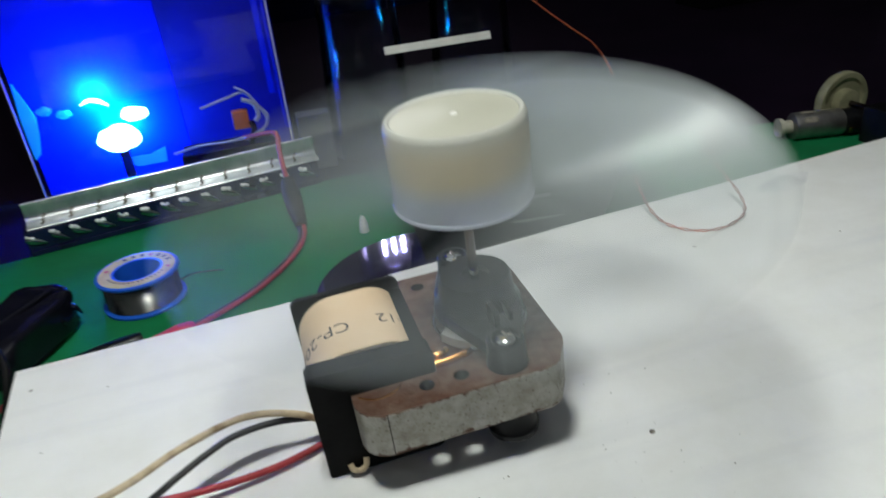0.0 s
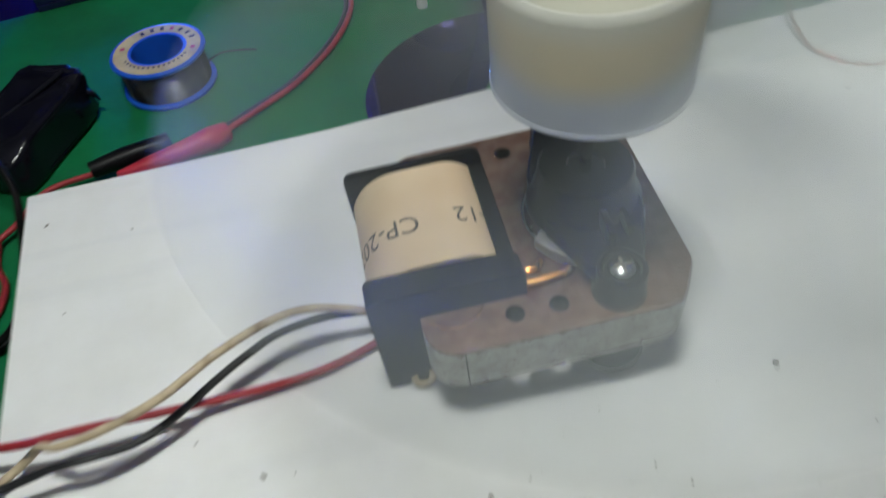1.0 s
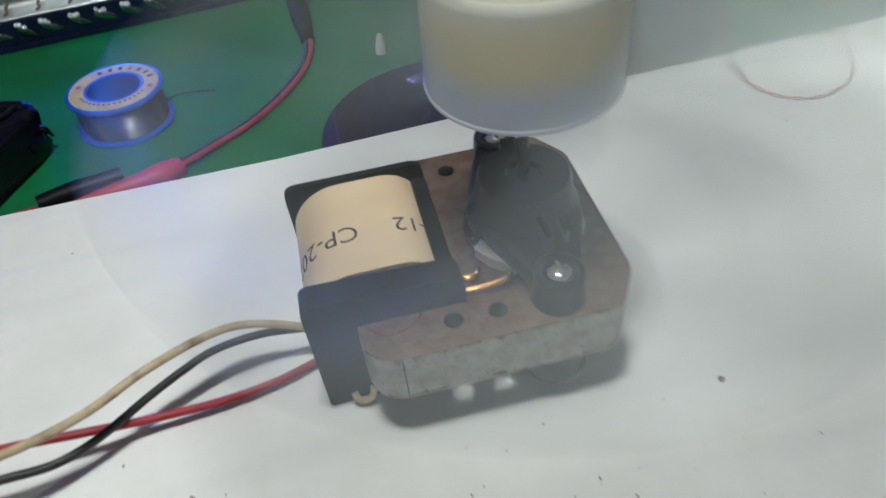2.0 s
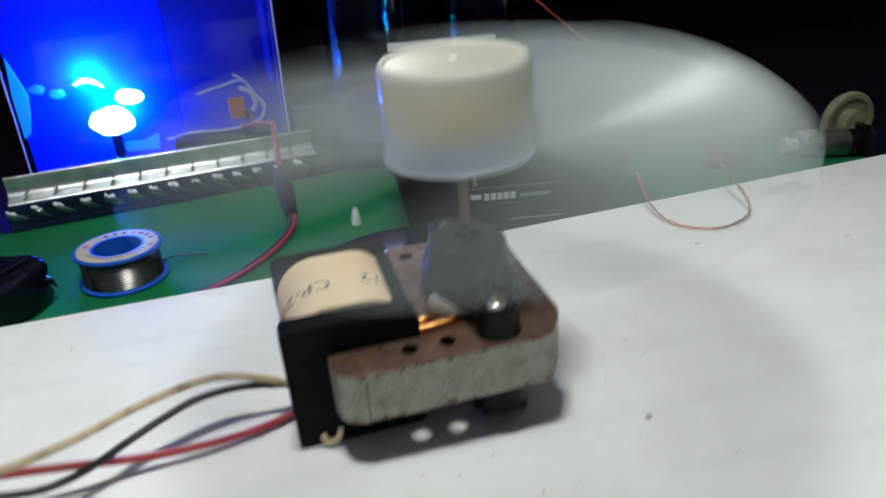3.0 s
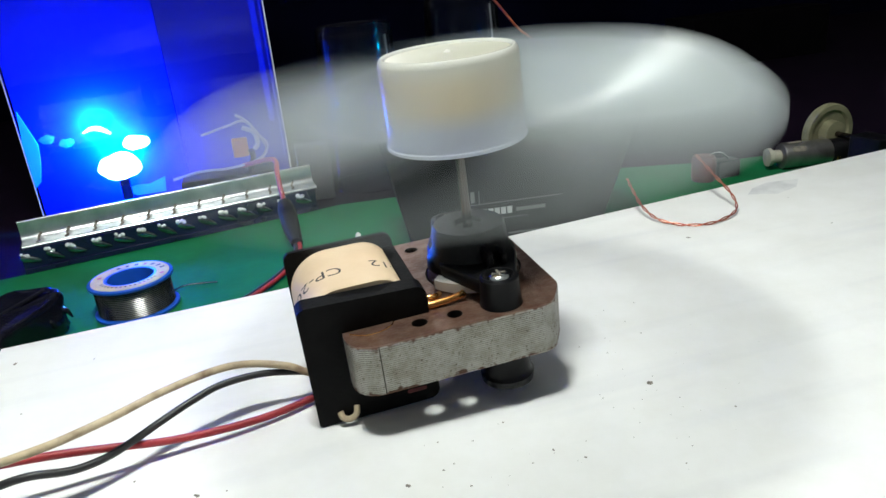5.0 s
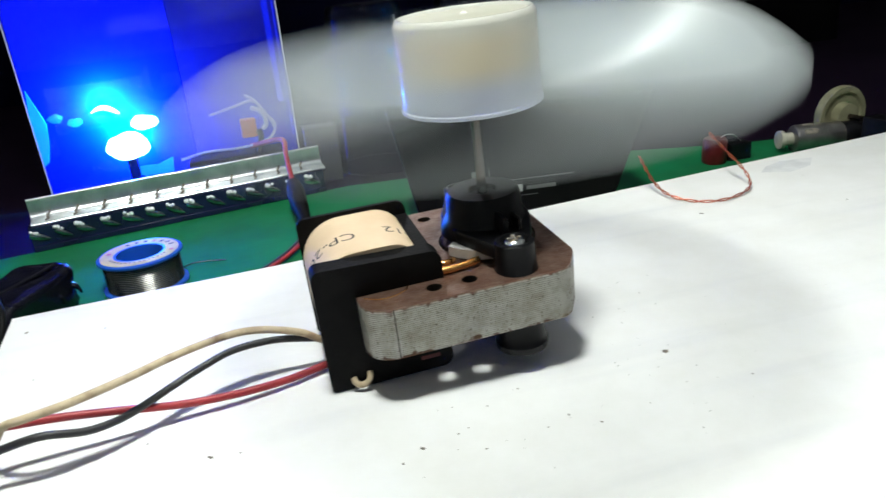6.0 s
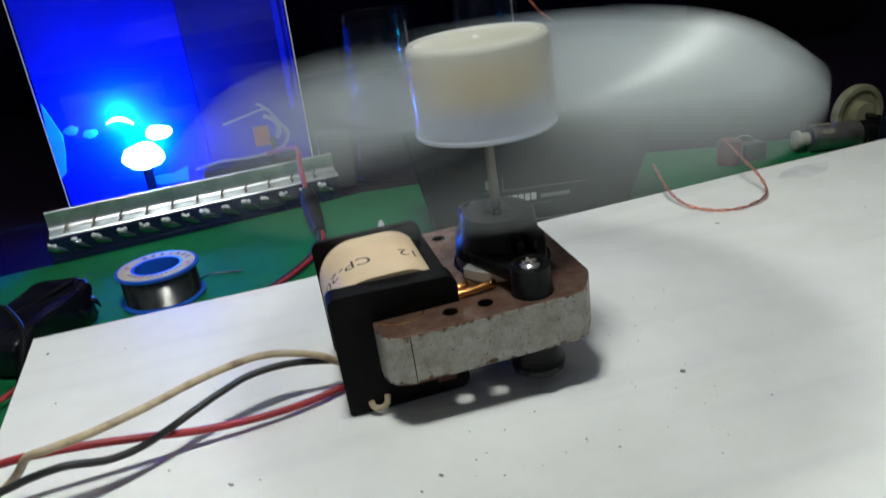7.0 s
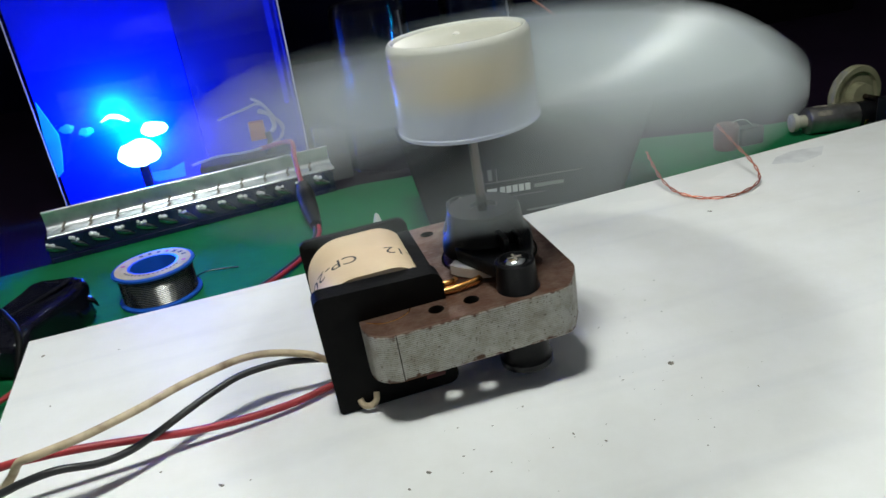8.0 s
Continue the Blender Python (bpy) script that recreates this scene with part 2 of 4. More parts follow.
NYLON = material("off_white_nylon", (0.44, 0.42, 0.35), 0.45, colour2=(0.34, 0.32, 0.26), scale=90)
WHEEL = material("aged_olive_nylon", (0.25, 0.235, 0.145), 0.5, colour2=(0.18, 0.17, 0.10), scale=90)
CAN = material("motor_can_metal", (0.40, 0.38, 0.37), 0.34, 0.9, colour2=(0.28, 0.27, 0.26), scale=100)
# the diode's blue wash is put into this panel's base colour
BLUE_LIT_PANEL = material("panel_with_blue_light", (0.0008, 0.008, 0.62), 0.75, colour2=(0.0008, 0.0065, 0.50), scale=12, spec=0.05)
NAVY = material("navy_panel", (0.005, 0.006, 0.27), 0.7, colour2=(0.004, 0.005, 0.18), scale=14, spec=0.1)
LEAF = material("dark_polished_scale", (0.42, 0.47, 0.48), 0.2, 1.0, colour2=(0.2, 0.24, 0.26), scale=160)
PANEL = material("white_panel", (0.72, 0.72, 0.75), 0.7, colour2=(0.62, 0.62, 0.66), scale=18)
WHITE_PLASTIC = material("white_plastic", (0.72, 0.71, 0.68), 0.4, colour2=(0.64, 0.63, 0.60), scale=60)
ORANGE = material("orange_capacitor", (0.45, 0.12, 0.03), 0.4)
GLOW_TUBE = glow("lamp_tube_glow", (0.95, 1.0, 0.95), TUBE_GLOW)
# blue light in the sheet's edge, put in as the strips' own glow
GLOW_EDGE = see_through("acrylic_edge_glow", (0.0, 0.01, 0.5), 0.55, 0.3)
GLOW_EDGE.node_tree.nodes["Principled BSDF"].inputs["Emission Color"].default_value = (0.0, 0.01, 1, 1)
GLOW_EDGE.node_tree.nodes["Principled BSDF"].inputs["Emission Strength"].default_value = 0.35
GLOW_LED = glow("blue_led_glow", (0.30, 0.75, 1.0), 14.0)
# film whose cyan from the diode is mostly put into its base colour
FOIL = see_through("cyan_painted_film", (0.05, 0.62, 0.80), 0.35, 0.35, 0.4)

ACRYLIC = bpy.data.materials.new("clear_acrylic")
ACRYLIC.use_nodes = True
_n = ACRYLIC.node_tree
_g = _n.nodes.new("ShaderNodeBsdfGlossy")
_g.inputs["Roughness"].default_value = 0.03
_t = _n.nodes.new("ShaderNodeBsdfTransparent")
_t.inputs[0].default_value = (0.93, 0.95, 0.98, 1)
_f = _n.nodes.new("ShaderNodeFresnel")
_f.inputs[0].default_value = 1.28
_m = _n.nodes.new("ShaderNodeMixShader")
_n.links.new(_f.outputs[0], _m.inputs[0])
_n.links.new(_t.outputs[0], _m.inputs[1])
_n.links.new(_g.outputs[0], _m.inputs[2])
_n.links.new(_m.outputs[0], _n.nodes["Material Output"].inputs[0])
GLASS = ACRYLIC.copy()
GLASS.name = "worn_drinking_glass"
GLASS.node_tree.nodes["Glossy BSDF"].inputs["Roughness"].default_value = 0.05
GLASS.node_tree.nodes["Fresnel"].inputs[0].default_value = 1.22
ACRYLIC_EDGE = material("frosted_acrylic_edge", (0.55, 0.55, 0.58), 0.5)
DISC = material("optical_disc", (0.05, 0.04, 0.15), 0.04, 0.85, colour2=(0.065, 0.05, 0.17), scale=30)


# ---- building helpers; lengths below are in centimetres ----
def part(name, bm, mat, parent=None, label="", smooth=False):
    bmesh.ops.recalc_face_normals(bm, faces=bm.faces[:])
    bmesh.ops.scale(bm, vec=(CM, CM, CM), verts=bm.verts[:])
    me = bpy.data.meshes.new(name)
    bm.to_mesh(me)
    bm.free()
    if smooth:
        me.shade_smooth()
        me.set_sharp_from_angle(angle=radians(38))
    me.materials.append(mat)
    ob = new(name, me)
    if parent:
        ob.parent = parent
    if label:
        ob["label"] = label
    return ob


def thing(name, label, category, m=None, group="", kind=""):
    ob = tagged(new(name), label, category, group, kind)
    if m is not None:
        ob.matrix_basis = m
    return ob


def at(x, y, z, rx=0, ry=0, rz=0):
    return pose(x * CM, y * CM, z * CM, rx, ry, rz)


def box(bm, x0, x1, y0, y1, z0, z1, bevel=0.0, seg=2):
    vs = bmesh.ops.create_cube(bm, size=1)["verts"]
    for v in vs:
        v.co = Vector((x0 if v.co.x < 0 else x1, y0 if v.co.y < 0 else y1, z0 if v.co.z < 0 else z1))
    if bevel:
        es = list({e for v in vs for e in v.link_edges})
        bmesh.ops.bevel(bm, geom=es, offset=bevel, segments=seg, affect="EDGES", profile=0.5)
    return bm


def lathe(bm, profile, seg=48, centre=(0, 0, 0), axis="z"):
    """Turns (radius, height) pairs round an axis; a radius of 0 closes the end."""
    rings = []
    for r, h in profile:
        ring = []
        for k in range(seg if r > 1e-6 else 1):
            a = 2 * math.pi * k / seg
            p = (r * math.cos(a), r * math.sin(a), h)
            if axis == "x":
                p = (p[2], p[0], p[1])
            elif axis == "y":
                p = (p[1], p[2], p[0])
            ring.append(bm.verts.new((p[0] + centre[0], p[1] + centre[1], p[2] + centre[2])))
        rings.append(ring)
    for a, b in zip(rings, rings[1:]):
        n = max(len(a), len(b))
        for k in range(n):
            f = [a[k % len(a)], a[(k + 1) % len(a)], b[(k + 1) % len(b)], b[k % len(b)]]
            f = list(dict.fromkeys(f))
            if len(f) > 2:
                bm.faces.new(f)
    return bm


def smooth_path(pts, steps=8):
    out = []
    P = [Vector(p) for p in pts]
    P = [2 * P[0] - P[1]] + P + [2 * P[-1] - P[-2]]
    for i in range(1, len(P) - 2):
        for s in range(steps):
            t = s / steps
            a, b, c, d = P[i - 1], P[i], P[i + 1], P[i + 2]
            out.append(0.5 * (2 * b + (c - a) * t + (2 * a - 5 * b + 4 * c - d) * t * t + (3 * b - a - 3 * c + d) * t ** 3))
    out.append(P[-2])
    return out


def tube(bm, pts, r, seg=10, steps=8, radii=None):
    path = smooth_path(pts, steps)
    ref, rings = Vector((0.13, 0.21, 1)).normalized(), []
    for i, p in enumerate(path):
        d = (path[min(i + 1, len(path) - 1)] - path[max(i - 1, 0)]).normalized()
        u = d.cross(ref).normalized()
        v = u.cross(d).normalized()
        rr = r if radii is None else float(np.interp(i / (len(path) - 1), np.linspace(0, 1, len(radii)), radii))
        rings.append([bm.verts.new(p + rr * (math.cos(2 * math.pi * k / seg) * u + math.sin(2 * math.pi * k / seg) * v)) for k in range(seg)])
    for a, b in zip(rings, rings[1:]):
        for k in range(seg):
            bm.faces.new((a[k], a[(k + 1) % seg], b[(k + 1) % seg], b[k]))
    bm.faces.new(rings[0])
    bm.faces.new(rings[-1])
    return bm


def rounded(x0, x1, y0, y1, r, seg=6):
    """The outline of a rectangle with rounded corners; r: one radius, or four from the corner x0 y0 on."""
    rs = [r] * 4 if not isinstance(r, (tuple, list)) else r
    out = []
    for (cx, cy, a0), q in zip(((x0, y0, 180), (x1, y0, 270), (x1, y1, 0), (x0, y1, 90)), rs):
        sx, sy = (1 if cx == x0 else -1), (1 if cy == y0 else -1)
        for k in range(seg + 1):
            a = radians(a0 + 90 * k / seg)
            out.append((cx + sx * q + q * math.cos(a), cy + sy * q + q * math.sin(a)))
    return out


def ring_of(x, y, r, seg=24):
    return [(x + r * math.cos(2 * math.pi * k / seg), y + r * math.sin(2 * math.pi * k / seg)) for k in range(seg)]


def plate(bm, outline, holes, z0, z1, grooves=0, depth=0.0, place=None, cap=True):
    """A flat plate with holes; grooves: how many sheets show as fine lines round its edge."""
    place = place or (lambda x, y, z: (x, y, z))
    levels = [(z0, 0.0), (z1, 0.0)]
    if grooves:
        levels = []
        t = (z1 - z0) / grooves
        for k in range(grooves):
            levels += [(z0 + k * t + 0.12 * t, 0.0), (z0 + k * t + 0.70 * t, 0.0)]
            if k < grooves - 1:
                levels.append((z0 + (k + 0.92) * t, depth))
        levels[0], levels[-1] = (z0, 0.0), (z1, 0.0)
    cx, cy = sum(p[0] for p in outline) / len(outline), sum(p[1] for p in outline) / len(outline)
    stacks = []
    for i, loop in enumerate([outline] + list(holes)):
        lv = levels if i == 0 else [levels[0], levels[-1]]
        rings = []
        for z, d in lv:
            rings.append([bm.verts.new(place(x - d * (x - cx) / max(math.hypot(x - cx, y - cy), 1e-6), y - d * (y - cy) / max(math.hypot(x - cx, y - cy), 1e-6), z)) for x, y in loop])
        for a, b in zip(rings, rings[1:]):
            for k in range(len(loop)):
                bm.faces.new((a[k], a[(k + 1) % len(loop)], b[(k + 1) % len(loop)], b[k]))
        stacks.append(rings)
    if cap:
        for end in (0, -1):
            edges = []
            for rings in stacks:
                rg = rings[end]
                edges += [bm.edges.get((rg[k], rg[(k + 1) % len(rg)])) for k in range(len(rg))]
            bmesh.ops.triangle_fill(bm, use_beauty=True, edges=edges)
    return bm


def written(text, size, mat, name, parent, place, thick=0.0):
    """Letters as a mesh; place maps text x, y in centimetres to a point in the thing's space, in centimetres."""
    cu = bpy.data.curves.new("letters", "FONT")
    cu.body, cu.size, cu.resolution_u = text, size, 3
    tmp = bpy.data.objects.new("letters", cu)
    scene.collection.objects.link(tmp)
    bpy.context.view_layer.update()
    me = bpy.data.meshes.new_from_object(tmp.evaluated_get(bpy.context.evaluated_depsgraph_get()))
    bpy.data.objects.remove(tmp)
    bm = bmesh.new()
    bm.from_mesh(me)
    bpy.data.meshes.remove(me)
    bmesh.ops.triangulate(bm, faces=bm.faces[:])
    bmesh.ops.subdivide_edges(bm, edges=[e for e in bm.edges if e.calc_length() > size * 0.2], cuts=2)
    for v in bm.verts:
        v.co = Vector(place(v.co.x, v.co.y))
    return part(name, bm, mat, parent)


# ---- the setting ----
bm = bmesh.new()
c10, s10 = math.cos(radians(9.8)), math.sin(radians(9.8))


def strip_xy(u, v):
    """Along and behind the front foot of the metal strip."""
    return (-18.6 + u * c10 - v * s10, 29.54 + u * s10 + v * c10)


GREEN_BACK = [strip_xy(-14, 0.3)]
plate(bm, [(-60, -40), (44, -40), (44, 25.5), (30, 28.0), (22, 31.0), strip_xy(21, 0.3), GREEN_BACK[0], (-60, 22)], [], MAT_Z - 0.3, MAT_Z)
tagged(part("floor_mat", bm, GREEN), "smooth green work mat covering the table", "mat", kind="structure")
bm = bmesh.new()
box(bm, -160, 160, -120, 150, MAT_Z - 3.3, MAT_Z - 0.304)
tagged(part("table_top", bm, DARK_TABLE), "dark purple-black table top under the mat", "table", kind="structure")
# south, west and east walls are unseen, added to bounce the lamp's light
for nm, b in (("wall_north", (-160, 160, 110, 114, MAT_Z - 0.3, 130)), ("wall_south", (-160, 160, -124, -120, MAT_Z - 0.3, 130)),
              ("wall_west", (-164, -160, -124, 114, MAT_Z - 0.3, 130)), ("wall_east", (160, 164, -124, 114, MAT_Z - 0.3, 130))):
    bm = bmesh.new()
    box(bm, *b)
    tagged(part(nm, bm, SHADED_WALL if nm == "wall_north" else BOUNCE_WALL), "wall behind the table with shade put into its colour" if nm == "wall_north" else "unseen pale wall added to bounce light", "wall", kind="structure")
# unseen ceiling, added as a reflector for the lamp
bm = bmesh.new()
box(bm, -164, 164, -124, 114, 130.4, 134)
tagged(part("ceiling", bm, BOUNCE_WALL), "unseen pale ceiling added to bounce light", "ceiling", kind="structure")

# the work lamp over the table, three short tubes under a slim bar
def build_lamp():
    lp = thing("work_lamp", "work lamp with three short bright tubes hanging over the table", "lamp", at(-3.6, -1.6, 46.0))
    bm = bmesh.new()
    box(bm, -4.0, 4.0, -1.2, 1.2, 2.2, 2.7, 0.1)
    part("lamp_bar", bm, WHITE_PLASTIC, lp)
    bm = bmesh.new()
    lathe(bm, [(0, 2.7), (0.2, 2.7), (0.2, 84.3), (0, 84.3)], 10)
    part("lamp_rod", bm, WHITE_PLASTIC, lp)
    for k in range(3):
        bm = bmesh.new()
        lathe(bm, [(0, -2.5), (0.30, -2.5), (0.42, -2.35), (0.42, 2.35), (0.30, 2.5), (0, 2.5)], 16, axis="y")
        tb = part("lamp_tube", bm, GLOW_TUBE, lp, "glowing white tube", True)
        tb.matrix_basis = at(-2.6 + 2.6 * k, 0, 0)
        bm = bmesh.new()
        box(bm, -0.1, 0.1, -0.2, 0.2, 0.3, 2.21)
        hd = part("tube_holder", bm, WHITE_PLASTIC, lp)
        hd.matrix_basis = at(-2.6 + 2.6 * k, 0, 0)
    return lp


build_lamp()

# the white board and the block that carries it
BOARD = [(-13.30, 10.2), (-9.7, -26), (34, -26), (34, 14.3), (6.7, 11.7), (-3.5, 10.7)]
bm = bmesh.new()
plate(bm, BOARD, [], -0.5, 0.0)
board = tagged(part("white_board", bm, PAPER), "white laminated board with small specks of dirt", "board")
bm = bmesh.new()
box(bm, -8, 28, -24, 7.5, MAT_Z, -0.5, 0.1)
tagged(part("support_block", bm, BOBBIN), "plain dark block under the white board", "block")


def speck(x, y, r, sx=1.0, rot=0.0, top=0.0):
    bm = bmesh.new()
    rnd = random.Random(int(x * 100 + y * 1000))
    ring = [(r * sx * math.cos(a) * rnd.uniform(0.6, 1.2), r * math.sin(a) * rnd.uniform(0.6, 1.2)) for a in np.linspace(0, 2 * math.pi, 9)[:-1]]
    lo = [bm.verts.new((a, b, 0.0)) for a, b in ring]
    hi = [bm.verts.new((a * 0.6, b * 0.6, r * 0.22 * rnd.uniform(0.5, 1))) for a, b in ring]
    for k in range(8):
        bm.faces.new((lo[k], lo[(k + 1) % 8], hi[(k + 1) % 8], hi[k]))
    bm.faces.new(hi)
    bm.faces.new(lo)
    ob = tagged(part("dirt_speck", bm, SMUDGE), "tiny dark speck of dirt on the white board", "dirt", group="specks on the board")
    ob.matrix_basis = at(x, y, top + 0.001, 0, 0, rot)
    return ob


# ---- the shaded-pole motor ----
MOTOR = at(-2.9, 0.6, 0.0, 1.9, -2.0, 0) @ at(2.9, -0.6, 0.0)
CZ0, CZ1 = 1.25, 2.69


def rotor_axis():
    return (2.37, 2.45)


def build_motor():
    mo = thing("shaded_pole_motor", "small open-frame electric motor with rusty laminated core", "motor", MOTOR)
    ax, ay = rotor_axis()
    # the laminated core
    core = []
    core += [(-1.88 + 0.75 - 0.75 * math.cos(radians(a)), -0.56 + 0.75 - 0.75 * math.sin(radians(a))) for a in range(0, 91, 15)]
    core += [(3.3, -0.56), (3.55, -0.50), (3.72, -0.34), (4.10, 0.30), (4.16, 0.5)]
    core += [(4.16, 4.4), (4.10, 4.6), (3.6, 5.38), (3.4, 5.44)]
    core += [(-1.88 + 0.75 - 0.75 * math.cos(radians(a)), 5.44 - 0.75 + 0.75 * math.sin(radians(a))) for a in range(90, -1, -15)]
    holes = [ring_of(0.1, 0.09, 0.215), ring_of(1.06, 0.09, 0.215), ring_of(0.1, 4.79, 0.215), ring_of(1.06, 4.79, 0.215),
             ring_of(ax, ay, 1.42, 40), rounded(-0.5, 0.42, 0.62, 4.26, 0.1, 3)]
    bm = bmesh.new()
    plate(bm, core, holes, CZ0, CZ1 - 0.05, 24, 0.04)
    part("laminated_core", bm, STEEL, mo, "grey steel sheets with rust spots along their edges")
    bm = bmesh.new()
    plate(bm, [(x * 0.9985 + 0.002, y * 0.9985 + 0.003) for x, y in core], holes, CZ1 - 0.049, CZ1)
    part("top_sheet", bm, RUST, mo, "brown rusted top sheet")
    # added dark tubes: the shade deep in each hole is put into their colour
    for hx, hy in ((0.1, 0.09), (1.06, 0.09), (0.1, 4.79), (1.06, 4.79)):
        bm = bmesh.new()
        lathe(bm, [(0.213, CZ0 + 0.02), (0.213, CZ1 - 0.01), (0.200, CZ1 - 0.015), (0.200, CZ0 + 0.02), (0.213, CZ0 + 0.02)], 24, (hx, hy, 0))
        part("hole_shade", bm, JOINT_AND_SHADE, mo, "added dark tube for the shade inside a hole", True)
    # joint line and the pressed marks
    bm = bmesh.new()
    box(bm, -1.14, -1.115, -0.572, -0.55, CZ0 + 0.02, CZ1 - 0.03)
    part("core_joint", bm, JOINT_AND_SHADE, mo)
    bm = bmesh.new()
    tube(bm, [(-1.7, 0.35, CZ1), (-1.35, 0.12, CZ1), (-0.95, 0.12, CZ1), (-0.62, 0.30, CZ1), (-0.5, 0.5, CZ1)], 0.018, 6)
    part("pressed_mark", bm, COPPER, mo, "worn bright pressed mark")
    bm = bmesh.new()
    for dx in (0.0, 0.16):
        box(bm, -1.02 + dx, -0.92 + dx, -0.22, -0.19, CZ1, CZ1 + 0.012)
    part("pressed_dash", bm, RUST, mo)
    # rotor and bore liner
    bm = bmesh.new()
    lathe(bm, [(0, CZ0 - 0.1), (1.3, CZ0 - 0.1), (1.36, CZ0), (1.36, CZ1 + 0.02), (1.25, CZ1 + 0.1), (0, CZ1 + 0.1)], 40, (ax, ay, 0))
    part("rotor", bm, STEEL, mo, smooth=True)
    bm = bmesh.new()
    arc = [(ax - 0.06 + 1.46 * math.cos(radians(a)), ay - 0.22 + 1.46 * math.sin(radians(a))) for a in range(204, 300, 6)]
    inner = [(ax + 1.10 * math.cos(radians(a)), ay + 1.10 * math.sin(radians(a))) for a in range(298, 199, -6)]
    plate(bm, arc + inner, [], CZ1 + 0.06, CZ1 + 0.34)
    part("bore_liner", bm, WHITE_PLASTIC, mo, "pale plastic liner at the rotor's edge")
    # copper shading loops
    for sy, y0 in ((1, 0.62),):
        y = lambda d: y0 + sy * d
        bm = bmesh.new()
        tube(bm, [(0.30, y(0.10), CZ1 + 0.10), (0.75, y(0.06), CZ1 + 0.11), (1.35, y(0.10), CZ1 + 0.15), (1.56, y(0.2), CZ1 + 0.14)], 0.105, 10)
        tube(bm, [(0.40, y(0.62), CZ1 + 0.05), (0.52, y(0.38), CZ1 + 0.16), (0.78, y(0.34), CZ1 + 0.17), (0.95, y(0.55), CZ1 + 0.10)], 0.10, 10)
        part("shading_ring", bm, COPPER, mo, "bright copper shading ring", True)
    # bobbin flanges, wound coil under paper tape
    for y0, y1, x1, top in ((0.50, 1.10, 0.48, 3.62), (4.00, 4.16, 0.36, 3.78)):
        bm = bmesh.new()
        slope = 0.035 if y0 < 1 else 0.0
        plate(bm, [(x, z - slope * (x + 2.93) * z / top) for x, z in rounded(-2.93, x1, 0.02, top, (0.12, 0.30, 0.30, 0.26), 6)], [], y0, y1, place=lambda x, z, y: (x, y, z))
        part("bobbin_flange", bm, BOBBIN, mo, "matt black plastic bobbin flange")
    bm = bmesh.new()
    plate(bm, coil_section(), [], 1.104, 3.996, place=lambda x, z, y: (x, y, z))
    part("coil", bm, TAPE, mo, "beige paper tape round the wound coil", True)
    bm = bmesh.new()
    box(bm, -0.45, 0.14, 0.488, 0.60, 0.34, 0.50, 0.05)
    part("red_tape", bm, DARK_RED, mo, "dark red tape on the bobbin")
    bm = bmesh.new()
    box(bm, 0.02, 0.38, 1.104, 3.99, 3.22, 3.36, 0.03)
    part("bobbin_lip", bm, BOBBIN, mo)
    # printing on the tape: it reads from the far side
    for text, s0, size in (("-12", 1.06, 0.62), ("CP-202", -0.52, 0.66)):
        written(text, size, INK, "printing", mo, lambda x, y, s0=s0: coil_point(s0 - x, 2.50 - y))
    # cord end in the flange's corner
    bm = bmesh.new()
    tube(bm, [(-2.33, 0.5, 0.36), (-2.28, 0.38, 0.24), (-2.10, 0.34, 0.18), (-1.92, 0.36, 0.28), (-1.86, 0.5, 0.44)], 0.085, 10)
    part("cord_knot", bm, CREAM, mo, "knotted cream lead end", True)
    # bearing brackets, above and below
    for up in (True, False):
        build_bracket(mo, up)
    return mo


def coil_section():
    return rounded(-2.90, 0.22, 0.35, 3.66, (1.2, 0.7, 0.95, 1.22), 10)


def coil_point(s, y):
    """A point on the tape: s is the way along the section from the middle of its top, to the right."""
    x0, x1, z1, r0 = -2.90, 0.22, 3.66, 1.22
    x = -0.9 + s
    lift = 0.006
    if x >= x0 + r0:
        r1 = 0.95
        if x > x1 - r1:
            a = (x - (x1 - r1)) / r1
            return (x1 - r1 + (r1 + lift) * math.sin(a), y, z1 - r1 + (r1 + lift) * math.cos(a))
        return (x, y, z1 + lift)
    a = (x0 + r0 - x) / r0
    if a < math.pi / 2:
        return (x0 + r0 - (r0 + lift) * math.sin(a), y, z1 - r0 + (r0 + lift) * math.cos(a))
    return (x0 - lift, y, z1 - r0 - (a - math.pi / 2) * r0)


def hull_prism(bm, circles, z0, z1, bevel=0.06):
    """A plate round several circles (x, y, r), with its upper rim rounded."""
    pts = [Vector((x + r * math.cos(a), y + r * math.sin(a), 0)) for x, y, r in circles for a in np.linspace(0, 2 * math.pi, 25)[:-1]]
    pts = sorted({(round(p.x, 4), round(p.y, 4)) for p in pts})
    turn = lambda o, a, b: (a[0] - o[0]) * (b[1] - o[1]) - (a[1] - o[1]) * (b[0] - o[0])
    halves = []
    for seq in (pts, pts[::-1]):
        h = []
        for p in seq:
            while len(h) > 1 and turn(h[-2], h[-1], p) <= 0:
                h.pop()
            h.append(p)
        halves += h[:-1]
    cx, cy = sum(p[0] for p in halves) / len(halves), sum(p[1] for p in halves) / len(halves)
    rings = []
    for z, d in ((z0, 0), (z1 - bevel if z1 > z0 else z1 + bevel, 0), (z1, bevel)):
        rings.append([bm.verts.new((x - d * (x - cx) / math.hypot(x - cx, y - cy), y - d * (y - cy) / math.hypot(x - cx, y - cy), z)) for x, y in halves])
    for a, b in zip(rings, rings[1:]):
        for k in range(len(a)):
            bm.faces.new((a[k], a[(k + 1) % len(a)], b[(k + 1) % len(a)], b[k]))
    bm.faces.new(rings[0])
    bm.faces.new(rings[-1])


